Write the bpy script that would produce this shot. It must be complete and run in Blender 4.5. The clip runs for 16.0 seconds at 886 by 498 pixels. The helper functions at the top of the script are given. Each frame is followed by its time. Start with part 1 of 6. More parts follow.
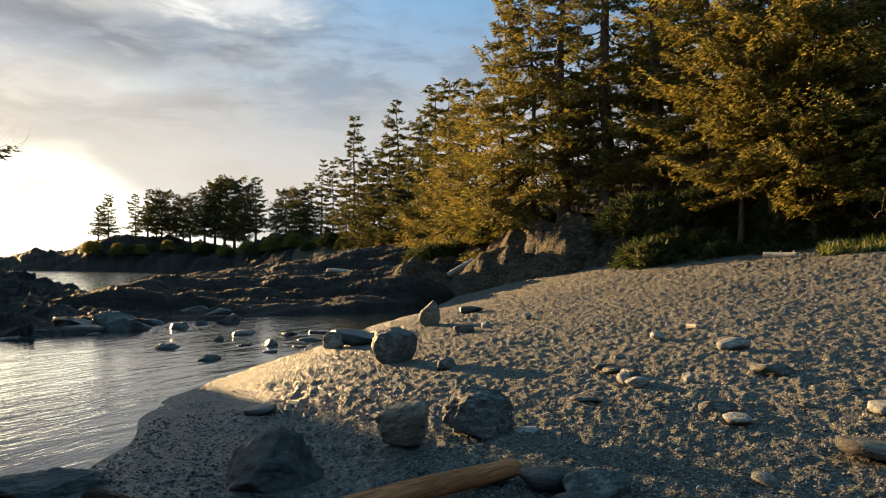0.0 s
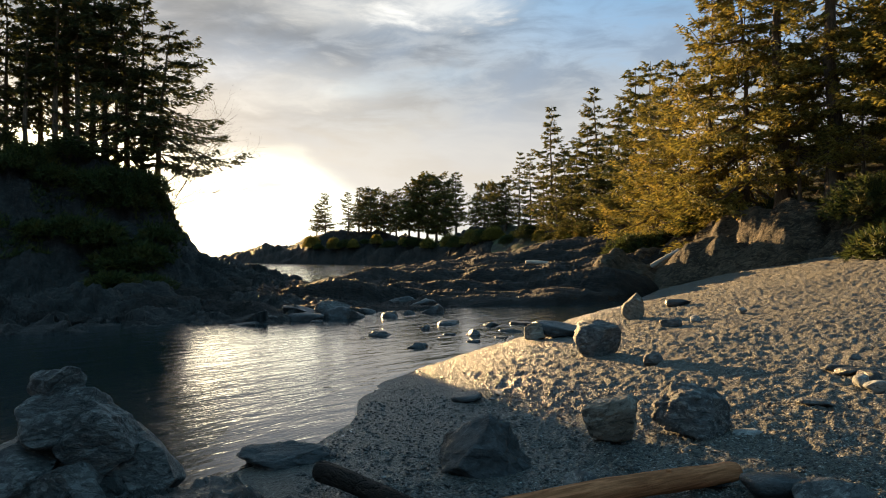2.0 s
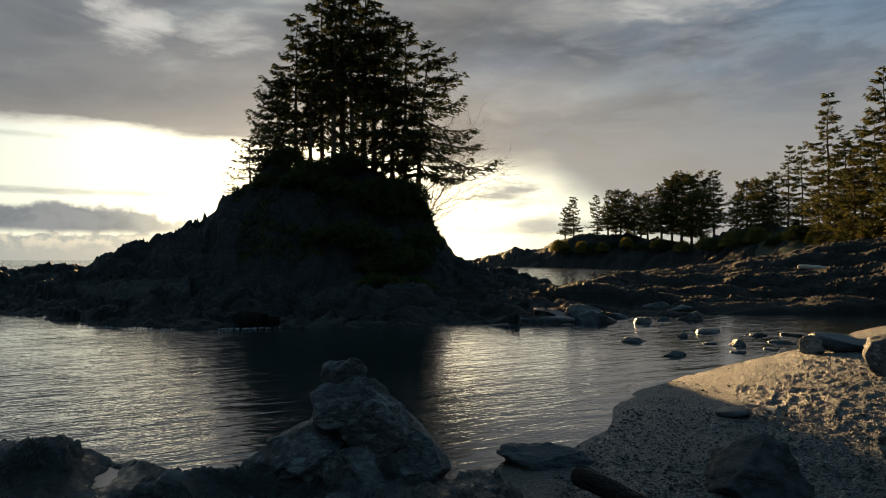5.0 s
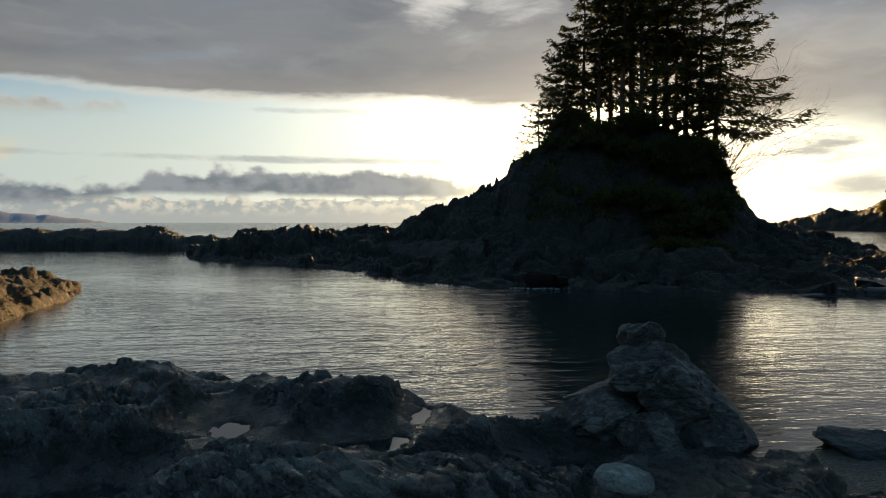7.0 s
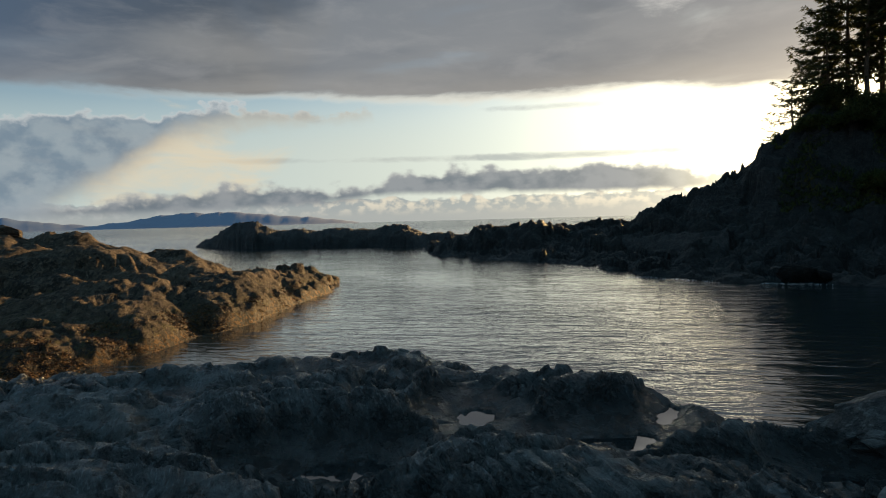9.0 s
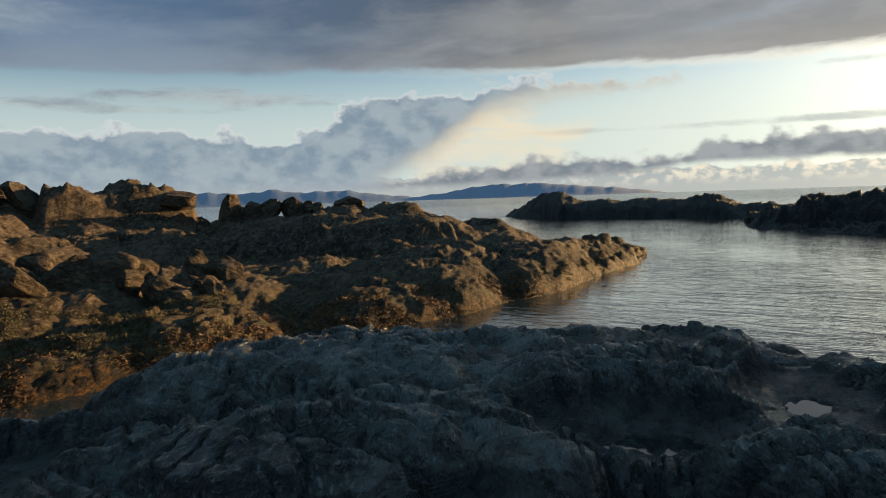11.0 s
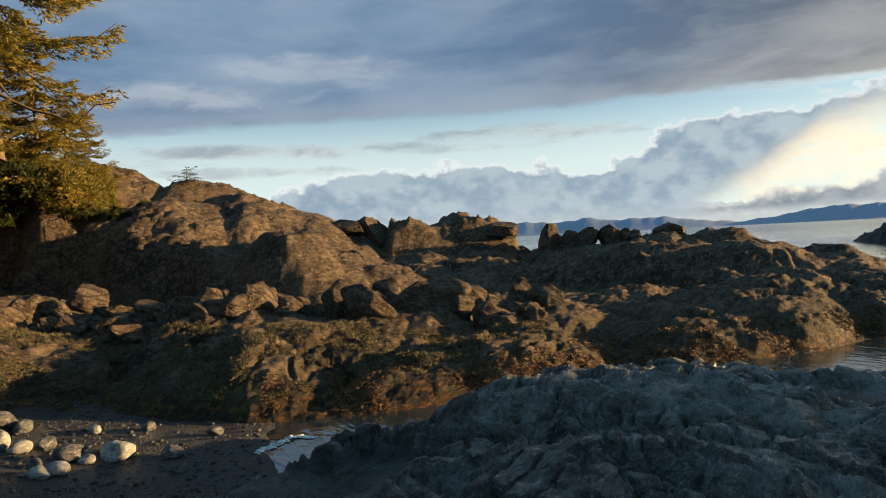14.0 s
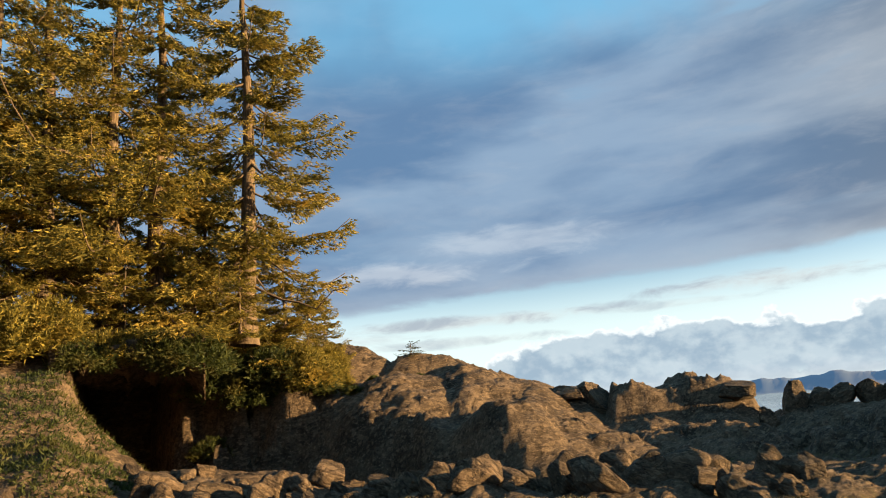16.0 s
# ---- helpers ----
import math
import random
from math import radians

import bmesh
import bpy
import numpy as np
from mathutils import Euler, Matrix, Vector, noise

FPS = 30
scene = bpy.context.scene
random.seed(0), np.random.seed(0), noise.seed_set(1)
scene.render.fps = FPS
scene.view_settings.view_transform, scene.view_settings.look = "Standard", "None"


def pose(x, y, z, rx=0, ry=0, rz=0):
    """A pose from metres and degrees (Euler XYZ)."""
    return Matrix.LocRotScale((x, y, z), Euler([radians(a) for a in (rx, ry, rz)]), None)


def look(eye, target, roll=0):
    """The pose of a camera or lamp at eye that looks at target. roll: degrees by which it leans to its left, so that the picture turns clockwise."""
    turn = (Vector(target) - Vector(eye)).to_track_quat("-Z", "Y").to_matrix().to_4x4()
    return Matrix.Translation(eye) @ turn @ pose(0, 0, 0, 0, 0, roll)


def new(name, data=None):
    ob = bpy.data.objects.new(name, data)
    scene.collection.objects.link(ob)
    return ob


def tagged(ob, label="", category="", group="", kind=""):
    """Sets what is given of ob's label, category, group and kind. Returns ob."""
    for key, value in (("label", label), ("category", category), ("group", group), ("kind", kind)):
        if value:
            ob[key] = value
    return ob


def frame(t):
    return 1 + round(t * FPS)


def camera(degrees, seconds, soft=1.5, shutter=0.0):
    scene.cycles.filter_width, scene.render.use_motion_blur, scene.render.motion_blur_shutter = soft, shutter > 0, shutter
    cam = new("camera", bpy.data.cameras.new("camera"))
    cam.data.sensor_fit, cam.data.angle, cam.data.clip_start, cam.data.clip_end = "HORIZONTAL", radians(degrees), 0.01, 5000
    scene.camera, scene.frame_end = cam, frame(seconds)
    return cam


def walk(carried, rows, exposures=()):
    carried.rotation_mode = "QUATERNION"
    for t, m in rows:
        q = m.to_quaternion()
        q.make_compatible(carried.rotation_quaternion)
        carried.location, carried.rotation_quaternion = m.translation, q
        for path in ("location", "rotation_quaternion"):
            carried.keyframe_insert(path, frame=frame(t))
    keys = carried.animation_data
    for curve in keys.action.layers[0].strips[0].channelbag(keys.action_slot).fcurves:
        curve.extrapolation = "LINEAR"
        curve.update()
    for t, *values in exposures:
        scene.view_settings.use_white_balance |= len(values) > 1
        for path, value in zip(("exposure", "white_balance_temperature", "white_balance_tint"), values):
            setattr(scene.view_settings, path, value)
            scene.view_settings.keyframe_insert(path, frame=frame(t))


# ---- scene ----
# The camera turns at arm's length round one standing place. Bearings grow to the left of north (+y).
EYE, ARM = 3.4, 0.4
cam = camera(63.76, 16.0, soft=1.0)
ROWS = [
    (0.0, 0.08, 1.18, -0.26),
    (0.5, 3.37, 0.56, -0.24),
    (1.0, 7.50, -0.02, -0.24),
    (1.5, 11.65, -0.19, 0.01),
    (2.0, 15.86, 0.51, 0.13),
    (2.5, 20.47, 3.00, 0.40),
    (3.0, 24.38, 5.57, 0.67),
    (5.5, 39.04, -0.65, -0.05),
    (6.0, 43.38, -1.47, 0.07),
    (6.5, 49.58, -2.02, 0.16),
    (7.0, 58.29, -2.16, 0.02),
    (7.5, 62.68, -2.21, 0.37),
    (8.0, 66.16, -1.90, 0.70),
    (8.5, 70.54, -1.89, 1.22),
    (9.0, 76.77, -2.34, 1.51),
    (9.5, 83.47, -3.02, 2.01),
    (10.0, 90.08, -3.13, 2.27),
    (12.5, 114.74, -5.38, 1.92),
    (13.0, 119.33, -4.53, 2.61),
    (13.5, 122.30, -2.55, 2.75),
    (14.0, 125.68, -0.77, 2.89),
    (14.5, 131.68, 2.30, 3.27),
    (15.0, 135.96, 7.11, 3.75),
    (15.5, 138.77, 11.54, 4.16),
    (16.0, 141.76, 13.46, 4.83),
]


def eye_pose(yaw, pitch, roll):
    a, b = radians(yaw), radians(pitch)
    return pose(-ARM * math.sin(a) * math.cos(b), ARM * math.cos(a) * math.cos(b), EYE + ARM * math.sin(b)) @ \
        Euler((radians(90 + pitch), 0, radians(yaw))).to_matrix().to_4x4() @ pose(0, 0, 0, 0, 0, -roll)


EXPOSURES = [(0.0, 1.55), (1.5, 1.65), (2.0, 1.62), (2.5, 1.38), (3.0, 0.95), (5.5, 0.55), (7.0, 0.7), (10.0, 0.8), (12.5, 1.3), (14.0, 1.38), (16.0, 1.7)]
walk(cam, [(t, eye_pose(a, b, c)) for t, a, b, c in ROWS], EXPOSURES)

# ---- light ----
SUN_BEARING, SUN_HEIGHT = 43.2, 7.3
to_sun = Vector((-math.sin(radians(SUN_BEARING)) * math.cos(radians(SUN_HEIGHT)),
                 math.cos(radians(SUN_BEARING)) * math.cos(radians(SUN_HEIGHT)), math.sin(radians(SUN_HEIGHT))))
sun = new("sun", bpy.data.lights.new("sun", "SUN"))
sun.data.energy, sun.data.angle, sun.data.color = 6.9, radians(0.6), (1.0, 0.64, 0.28)
sun.matrix_world = look(to_sun * 50, (0, 0, 0))


class Nodes:
    """Short ways to write a node graph."""

    def __init__(self, tree):
        self.t = tree

    def put(self, kind, **kw):
        n = self.t.nodes.new(kind)
        for k, val in kw.items():
            self.fill(n.inputs[k] if k in n.inputs else n.inputs[k.replace("_", " ")], val)
        return n

    def fill(self, socket, val):
        if isinstance(val, bpy.types.NodeSocket):
            self.t.links.new(val, socket)
        else:
            socket.default_value = val

    def math(self, op, a, b=0.0, c=0.0):
        n = self.t.nodes.new("ShaderNodeMath")
        n.operation = op
        for i, val in enumerate((a, b, c)):
            self.fill(n.inputs[i], val)
        return n.outputs[0]

    def step(self, x, lo, hi, a=0.0, b=1.0):
        n = self.t.nodes.new("ShaderNodeMapRange")
        n.interpolation_type = "SMOOTHSTEP"
        for i, val in enumerate((x, lo, hi, a, b)):
            self.fill(n.inputs[i], val)
        return n.outputs[0]

    def mix(self, fac, a, b, mode="MIX"):
        n = self.t.nodes.new("ShaderNodeMix")
        n.data_type, n.blend_type = "RGBA", mode
        for i, val in ((0, fac), (6, a), (7, b)):
            self.fill(n.inputs[i], val if isinstance(val, bpy.types.NodeSocket) or i == 0 else (*val[:3], 1))
        return n.outputs[2]

    def noise(self, vec, scale, detail=5.0, rough=0.55, warp=0.0):
        n = self.put("ShaderNodeTexNoise", Vector=vec, Scale=scale, Detail=detail, Roughness=rough, Distortion=warp)
        return n.outputs[0]

    def vec(self, x, y, z=0.0):
        return self.put("ShaderNodeCombineXYZ", X=x, Y=y, Z=z).outputs[0]

    def line(self, x, knots):
        """A broken line through knots (place, value), level beyond its ends."""
        total = knots[0][1]
        for (a, u), (b, w) in zip(knots, knots[1:]):
            n = self.t.nodes.new("ShaderNodeMapRange")
            for i, val in enumerate((x, a, b, 0.0, w - u)):
                self.fill(n.inputs[i], val)
            total = self.math("ADD", total, n.outputs[0])
        return total

    def blot(self, az, el, ba, be, wa, we, off):
        """A soft ragged patch of cloud or clear air about one bearing and height."""
        u = self.math("DIVIDE", self.math("SUBTRACT", az, ba), wa)
        w = self.math("DIVIDE", self.math("SUBTRACT", el, be), we)
        far = self.math("ADD", self.math("MULTIPLY", u, u), self.math("MULTIPLY", w, w))
        return self.step(self.math("ADD", far, self.math("MULTIPLY", off, 6.0)), 1.5, -0.6)

    def scaled(self, vec, s, turn=(0, 0, 0)):
        n = self.put("ShaderNodeMapping", Vector=vec, Scale=s, Rotation=turn)
        return n.outputs[0]


def build_sky():
    """Evening sky: clear air, a high grey deck, a bright gap over the horizon and banks of low cloud."""
    world = bpy.data.worlds.new("world")
    scene.world = world
    world.use_nodes = True
    world.node_tree.nodes.clear()
    g = Nodes(world.node_tree)
    d = g.put("ShaderNodeTexCoord").outputs["Generated"]
    sep = g.put("ShaderNodeSeparateXYZ", Vector=d)
    x, y, z = sep.outputs
    el = g.math("MULTIPLY", g.math("ARCSINE", z), 57.2958)
    az = g.math("MULTIPLY", g.math("ARCTAN2", g.math("MULTIPLY", x, -1), y), 57.2958)
    sky = world.node_tree.nodes.new("ShaderNodeTexSky")
    sky.sky_type, sky.sun_disc = "NISHITA", False
    sky.sun_elevation, sky.sun_rotation = radians(SUN_HEIGHT), radians(-SUN_BEARING)
    clear = g.mix(1.0, sky.outputs[0], (0.075, 0.10, 0.135), "MULTIPLY")
    clear = g.mix(g.step(el, 14, 2, 0.0, 0.75), clear, (0.50, 0.70, 0.78))
    clear = g.mix(g.step(el, 14, 30, 0.0, 0.75), clear, (0.13, 0.36, 0.54))
    clear = g.mix(g.math("MULTIPLY", g.step(az, 62, 86), g.step(el, 11, 5, 0.0, 0.45)), clear, (0.62, 0.63, 0.55))
    dot = g.put("ShaderNodeVectorMath", Vector=d)
    dot.operation = "DOT_PRODUCT"
    dot.inputs[1].default_value = to_sun
    near = g.math("MULTIPLY", g.math("ARCCOSINE", dot.outputs["Value"]), 57.2958)
    glow = g.math("POWER", 2.718, g.math("MULTIPLY", near, -0.115))
    wide = g.math("POWER", 2.718, g.math("MULTIPLY", near, -0.030))
    ae = g.vec(g.math("MULTIPLY", az, 0.1), g.math("MULTIPLY", el, 0.32))
    long = g.vec(g.math("ADD", g.math("MULTIPLY", az, 0.05), g.math("MULTIPLY", el, 0.03)), g.math("MULTIPLY", el, 0.21))
    h = g.math("ADD", g.math("MAXIMUM", z, 0.0), 0.12)
    plane = g.vec(g.math("DIVIDE", x, h), g.math("DIVIDE", y, h))
    n1 = g.noise(ae, 0.9, 7, 0.55, 0.3)
    n2 = g.noise(plane, 0.55, 6, 0.52, 0.6)
    n3 = g.noise(ae, 1.7, 8, 0.6, 0.4)
    n4 = g.noise(long, 1.1, 6, 0.5, 0.4)
    n5 = g.noise(ae, 1.1, 7, 0.55, 0.2)
    off = g.math("SUBTRACT", n3, 0.5)
    # lower edge of the deck by bearing
    brim = g.line(az, [(8, -3.0), (20, 0.5), (27, 4.8), (36, 6.2), (44, 8.6), (50, 9.1), (58, 9.5), (66, 9.7), (84, 9.7), (91, 9.8), (98, 9.9), (112, 9.9), (127, 9.8), (139, 9.4), (150, 8.8), (180, 8.5)])
    edge = g.math("SUBTRACT", g.math("ADD", el, g.math("ADD", g.math("MULTIPLY", g.math("SUBTRACT", n1, 0.5), 2.0), g.math("MULTIPLY", off, 1.3))), brim)
    deck = g.step(edge, -0.35, g.step(az, 50, 26, 0.55, 4.0))
    holes = g.math("MULTIPLY", g.step(n4, 0.57, 0.72), g.step(el, 10, 20, 0.15, 0.35))
    holes = g.math("MAXIMUM", holes, g.math("MULTIPLY", g.step(el, 24, 31), g.step(n2, 0.42, 0.56, 0.15, 0.95)))
    holes = g.math("MAXIMUM", holes, g.math("MULTIPLY", g.step(az, 18, 4), g.step(g.math("ADD", el, g.math("MULTIPLY", off, 14)), 13, 21, 0.0, 0.9)))
    deck = g.math("MULTIPLY", deck, g.math("SUBTRACT", 1.0, holes))
    n6 = g.noise(long, 0.5, 4, 0.45, 0.3)
    tone = g.math("ADD", g.math("MULTIPLY", n6, 0.55), g.math("ADD", g.math("MULTIPLY", n4, 0.30), g.math("MULTIPLY", n5, 0.15)))
    grey = g.mix(g.step(tone, 0.41, 0.57), (0.074, 0.098, 0.130), (0.228, 0.238, 0.246))
    grey = g.mix(g.math("MULTIPLY", g.step(n2, 0.43, 0.58), g.step(az, 60, 20, 0.25, 0.85)), grey, (0.15, 0.225, 0.325))
    grey = g.mix(g.step(az, 88, 128, 0.0, 0.85), grey, g.mix(g.step(tone, 0.41, 0.58), (0.070, 0.142, 0.255), (0.152, 0.235, 0.342)))
    grey = g.mix(g.math("MULTIPLY", g.step(n3, 0.45, 0.75), g.step(az, 90, 120, 0.35, 0.12)), grey, (0.36, 0.37, 0.385))
    grey = g.mix(g.math("MULTIPLY", g.step(edge, 2.6, 0.0), g.step(near, 60, 20, 0.12, 0.4)), grey, (0.46, 0.42, 0.36))
    grey = g.mix(g.math("MULTIPLY", wide, g.step(el, 6, 18, 0.6, 0.12)), grey, (0.62, 0.55, 0.45))
    east = g.step(az, 36, 20)
    grey = g.mix(g.math("MULTIPLY", east, g.step(n3, 0.36, 0.62, 0.1, 0.6)), grey, (0.33, 0.36, 0.385))
    grey = g.mix(g.math("MULTIPLY", east, g.step(el, 15, 5, 0.0, 0.75)), grey, (0.52, 0.48, 0.42))
    # bright thin places in the deck: bearing, height, half width, half height, strength
    for ba, be, wa, we, s in ((59.4, 16.9, 2.8, 1.9, 0.8), (52.5, 16.9, 3.4, 1.6, 0.55), (16, 19.5, 6.0, 1.8, 0.55), (24.4, 19.2, 5.5, 1.8, 0.35), (145, 11.6, 8.0, 1.0, 0.22), (48, 23.2, 6.0, 1.6, 0.5), (30, 13.0, 9, 2.2, 0.25), (136, 13.6, 11, 1.3, 0.15), (33, 4.2, 2.5, 1.2, 0.4)):
        grey = g.mix(g.math("MULTIPLY", g.blot(az, el, ba, be, wa, we, off), s), grey, (0.85, 0.83, 0.77))
    # stray low cloud in the gap
    blade = 0.0
    for ba, be, wa, we, s in ((117, 8.1, 7.5, 0.75, 0.95), (139, 7.4, 12, 0.55, 0.85), (124, 7.2, 6, 0.35, 0.5), (88.5, 8.25, 5.5, 0.45, 0.55), (68, 8.65, 4.5, 0.28, 0.5), (74, 4.9, 17, 0.28, 0.55), (141, 5.9, 8, 0.45, 0.6), (152, 6.6, 8, 0.5, 0.6), (29.5, 5.2, 3.2, 1.1, 0.85), (33, 2.4, 4.5, 0.4, 0.5), (36.5, 6.0, 3.5, 0.7, 0.6), (27.5, 2.8, 3.0, 0.8, 0.6)):
        blade = g.math("MAXIMUM", blade, g.math("MULTIPLY", g.blot(az, el, ba, be, wa, we, off), s))
    stray = g.mix(g.step(n3, 0.35, 0.65), (0.24, 0.27, 0.31), (0.44, 0.43, 0.41))
    # heaped banks along the horizon
    heaps = g.vec(g.math("MULTIPLY", az, 0.20), g.math("MULTIPLY", el, 0.27))
    puff = g.noise(heaps, 1.9, 5, 0.5)
    small = g.noise(heaps, 5.0, 4, 0.5)
    lump = g.math("ADD", g.math("MULTIPLY", g.math("SUBTRACT", puff, 0.5), 3.6), g.math("MULTIPLY", g.math("SUBTRACT", small, 0.5), 1.3))
    crest = g.line(az, [(79, 6.0), (82.5, 8.4), (89, 8.5), (92, 9.2), (95.6, 9.0), (99.6, 8.3), (104.3, 8.6), (108, 7.9), (110, 6.0), (113, 5.0), (121, 5.8), (129, 5.8), (135.5, 5.4), (140, 3.4), (152, 3.0)])
    under = g.line(az, [(82.5, 8.2), (92, 7.3), (97, 6.2), (101, 3.4), (108, 0.0), (180, 0.0)])
    topn = g.math("SUBTRACT", g.math("ADD", crest, lump), el)
    soft = g.math("ADD", g.math("SUBTRACT", el, under), g.math("MULTIPLY", lump, 0.5))
    big = g.math("MULTIPLY", g.step(topn, -0.1, 0.35), g.math("MULTIPLY", g.step(soft, -0.8, 1.8), g.step(az, 80, 84)))
    bigc = g.mix(g.step(puff, 0.40, 0.62), (0.19, 0.26, 0.33), (0.31, 0.375, 0.42))
    bigc = g.mix(g.math("MULTIPLY", g.step(small, 0.45, 0.7), 0.22), bigc, (0.42, 0.46, 0.48))
    bigc = g.mix(g.step(topn, 0.7, 0.05, 0.0, 0.75), bigc, (0.74, 0.75, 0.73))
    bigc = g.mix(g.math("MULTIPLY", g.step(soft, 2.2, 0.2), g.step(az, 108, 98, 0.0, 0.85)), bigc, (0.62, 0.53, 0.40))
    bigc = g.mix(g.math("MULTIPLY", g.step(el, 2.8, 0.8), 0.5), bigc, (0.42, 0.47, 0.50))
    shaft = g.math("MULTIPLY", g.blot(az, el, 98.5, 4.4, 8.0, 3.8, off), 0.8)
    roof = g.line(az, [(50, 3.0), (58, 3.5), (64, 4.1), (70, 3.9), (75, 4.0), (79, 3.8), (83, 2.7), (90, 3.1), (100, 2.3), (104, 1.6)])
    base = g.line(az, [(55, 2.0), (80.5, 2.4), (86, 1.7), (100, 1.2)])
    rown = g.math("SUBTRACT", g.math("ADD", roof, g.math("MULTIPLY", lump, 0.8)), el)
    row = g.math("MULTIPLY", g.step(rown, -0.25, 0.4), g.step(g.math("ADD", g.math("SUBTRACT", el, base), g.math("MULTIPLY", lump, 0.25)), -0.5, 0.2))
    row = g.math("MULTIPLY", row, g.step(az, 48, 58, 0.35, 0.95))
    rowc = g.mix(g.step(puff, 0.40, 0.62), (0.165, 0.200, 0.235), (0.30, 0.325, 0.345))
    rowc = g.mix(g.step(rown, 0.6, 0.0, 0.0, 0.55), rowc, (0.58, 0.57, 0.54))
    lowest = g.math("MULTIPLY", g.step(g.math("SUBTRACT", g.math("ADD", 1.9, g.math("MULTIPLY", lump, 0.55)), el), 0.0, 0.2), g.step(az, 52, 58, 0.2, 0.75))
    lowestc = g.mix(g.step(small, 0.42, 0.62), (0.30, 0.335, 0.355), g.mix(g.step(az, 95, 80), (0.55, 0.56, 0.55), (0.82, 0.72, 0.56)))
    lowestc = g.mix(g.step(el, 1.5, 0.3), lowestc, (0.36, 0.375, 0.375))
    # put together, far to near
    gap = g.math("MULTIPLY", g.math("MULTIPLY", glow, g.step(az, 24, 40, 0.45, 1.0)), g.step(deck, 0.0, 1.0, 1.0, 0.18))
    clear = g.mix(1.0, clear, g.mix(gap, (0, 0, 0), (3.4, 2.65, 1.55)), "ADD")
    broad = g.math("MULTIPLY", g.math("POWER", 2.718, g.math("MULTIPLY", near, -0.060)), g.step(el, 13, 8))
    clear = g.mix(1.0, clear, g.mix(broad, (0, 0, 0), (1.30, 0.98, 0.54)), "ADD")
    col = g.mix(blade, clear, stray)
    col = g.mix(g.math("MULTIPLY", shaft, 0.8), col, (0.86, 0.70, 0.47))
    col = g.mix(g.math("MULTIPLY", lowest, g.step(near, 6, 20, 0.2, 1.0)), col, lowestc)
    col = g.mix(g.math("MULTIPLY", row, g.step(near, 6, 20, 0.3, 1.0)), col, rowc)
    col = g.mix(g.math("MULTIPLY", big, 0.94), col, bigc)
    rim = g.math("MULTIPLY", g.step(g.math("ABSOLUTE", g.math("ADD", edge, 0.05)), 0.55, 0.0), g.step(near, 70, 25, 0.0, 0.5))
    col = g.mix(deck, col, grey)
    col = g.mix(g.math("MULTIPLY", rim, g.step(az, 40, 48)), col, (0.95, 0.86, 0.70))
    veil = g.math("MULTIPLY", glow, g.step(el, 24, 8, 0.08, 0.42))
    col = g.mix(1.0, col, g.mix(veil, (0, 0, 0), (1.9, 1.5, 1.0)), "ADD")
    out = g.put("ShaderNodeBackground", Color=col, Strength=0.55)
    fin = world.node_tree.nodes.new("ShaderNodeOutputWorld")
    world.node_tree.links.new(out.outputs[0], fin.inputs[0])


build_sky()

# ---- materials ----
MATS = {}


def material(name):
    m = bpy.data.materials.new(name)
    m.use_nodes = True
    m.node_tree.nodes.clear()
    g = Nodes(m.node_tree)
    b = m.node_tree.nodes.new("ShaderNodeBsdfPrincipled")
    o = m.node_tree.nodes.new("ShaderNodeOutputMaterial")
    m.node_tree.links.new(b.outputs[0], o.inputs[0])
    MATS[name] = m
    return g, b


def bump(g, b, height, strength, distance):
    n = g.put("ShaderNodeBump", Height=height, Strength=strength, Distance=distance)
    g.fill(b.inputs["Normal"], n.outputs[0])


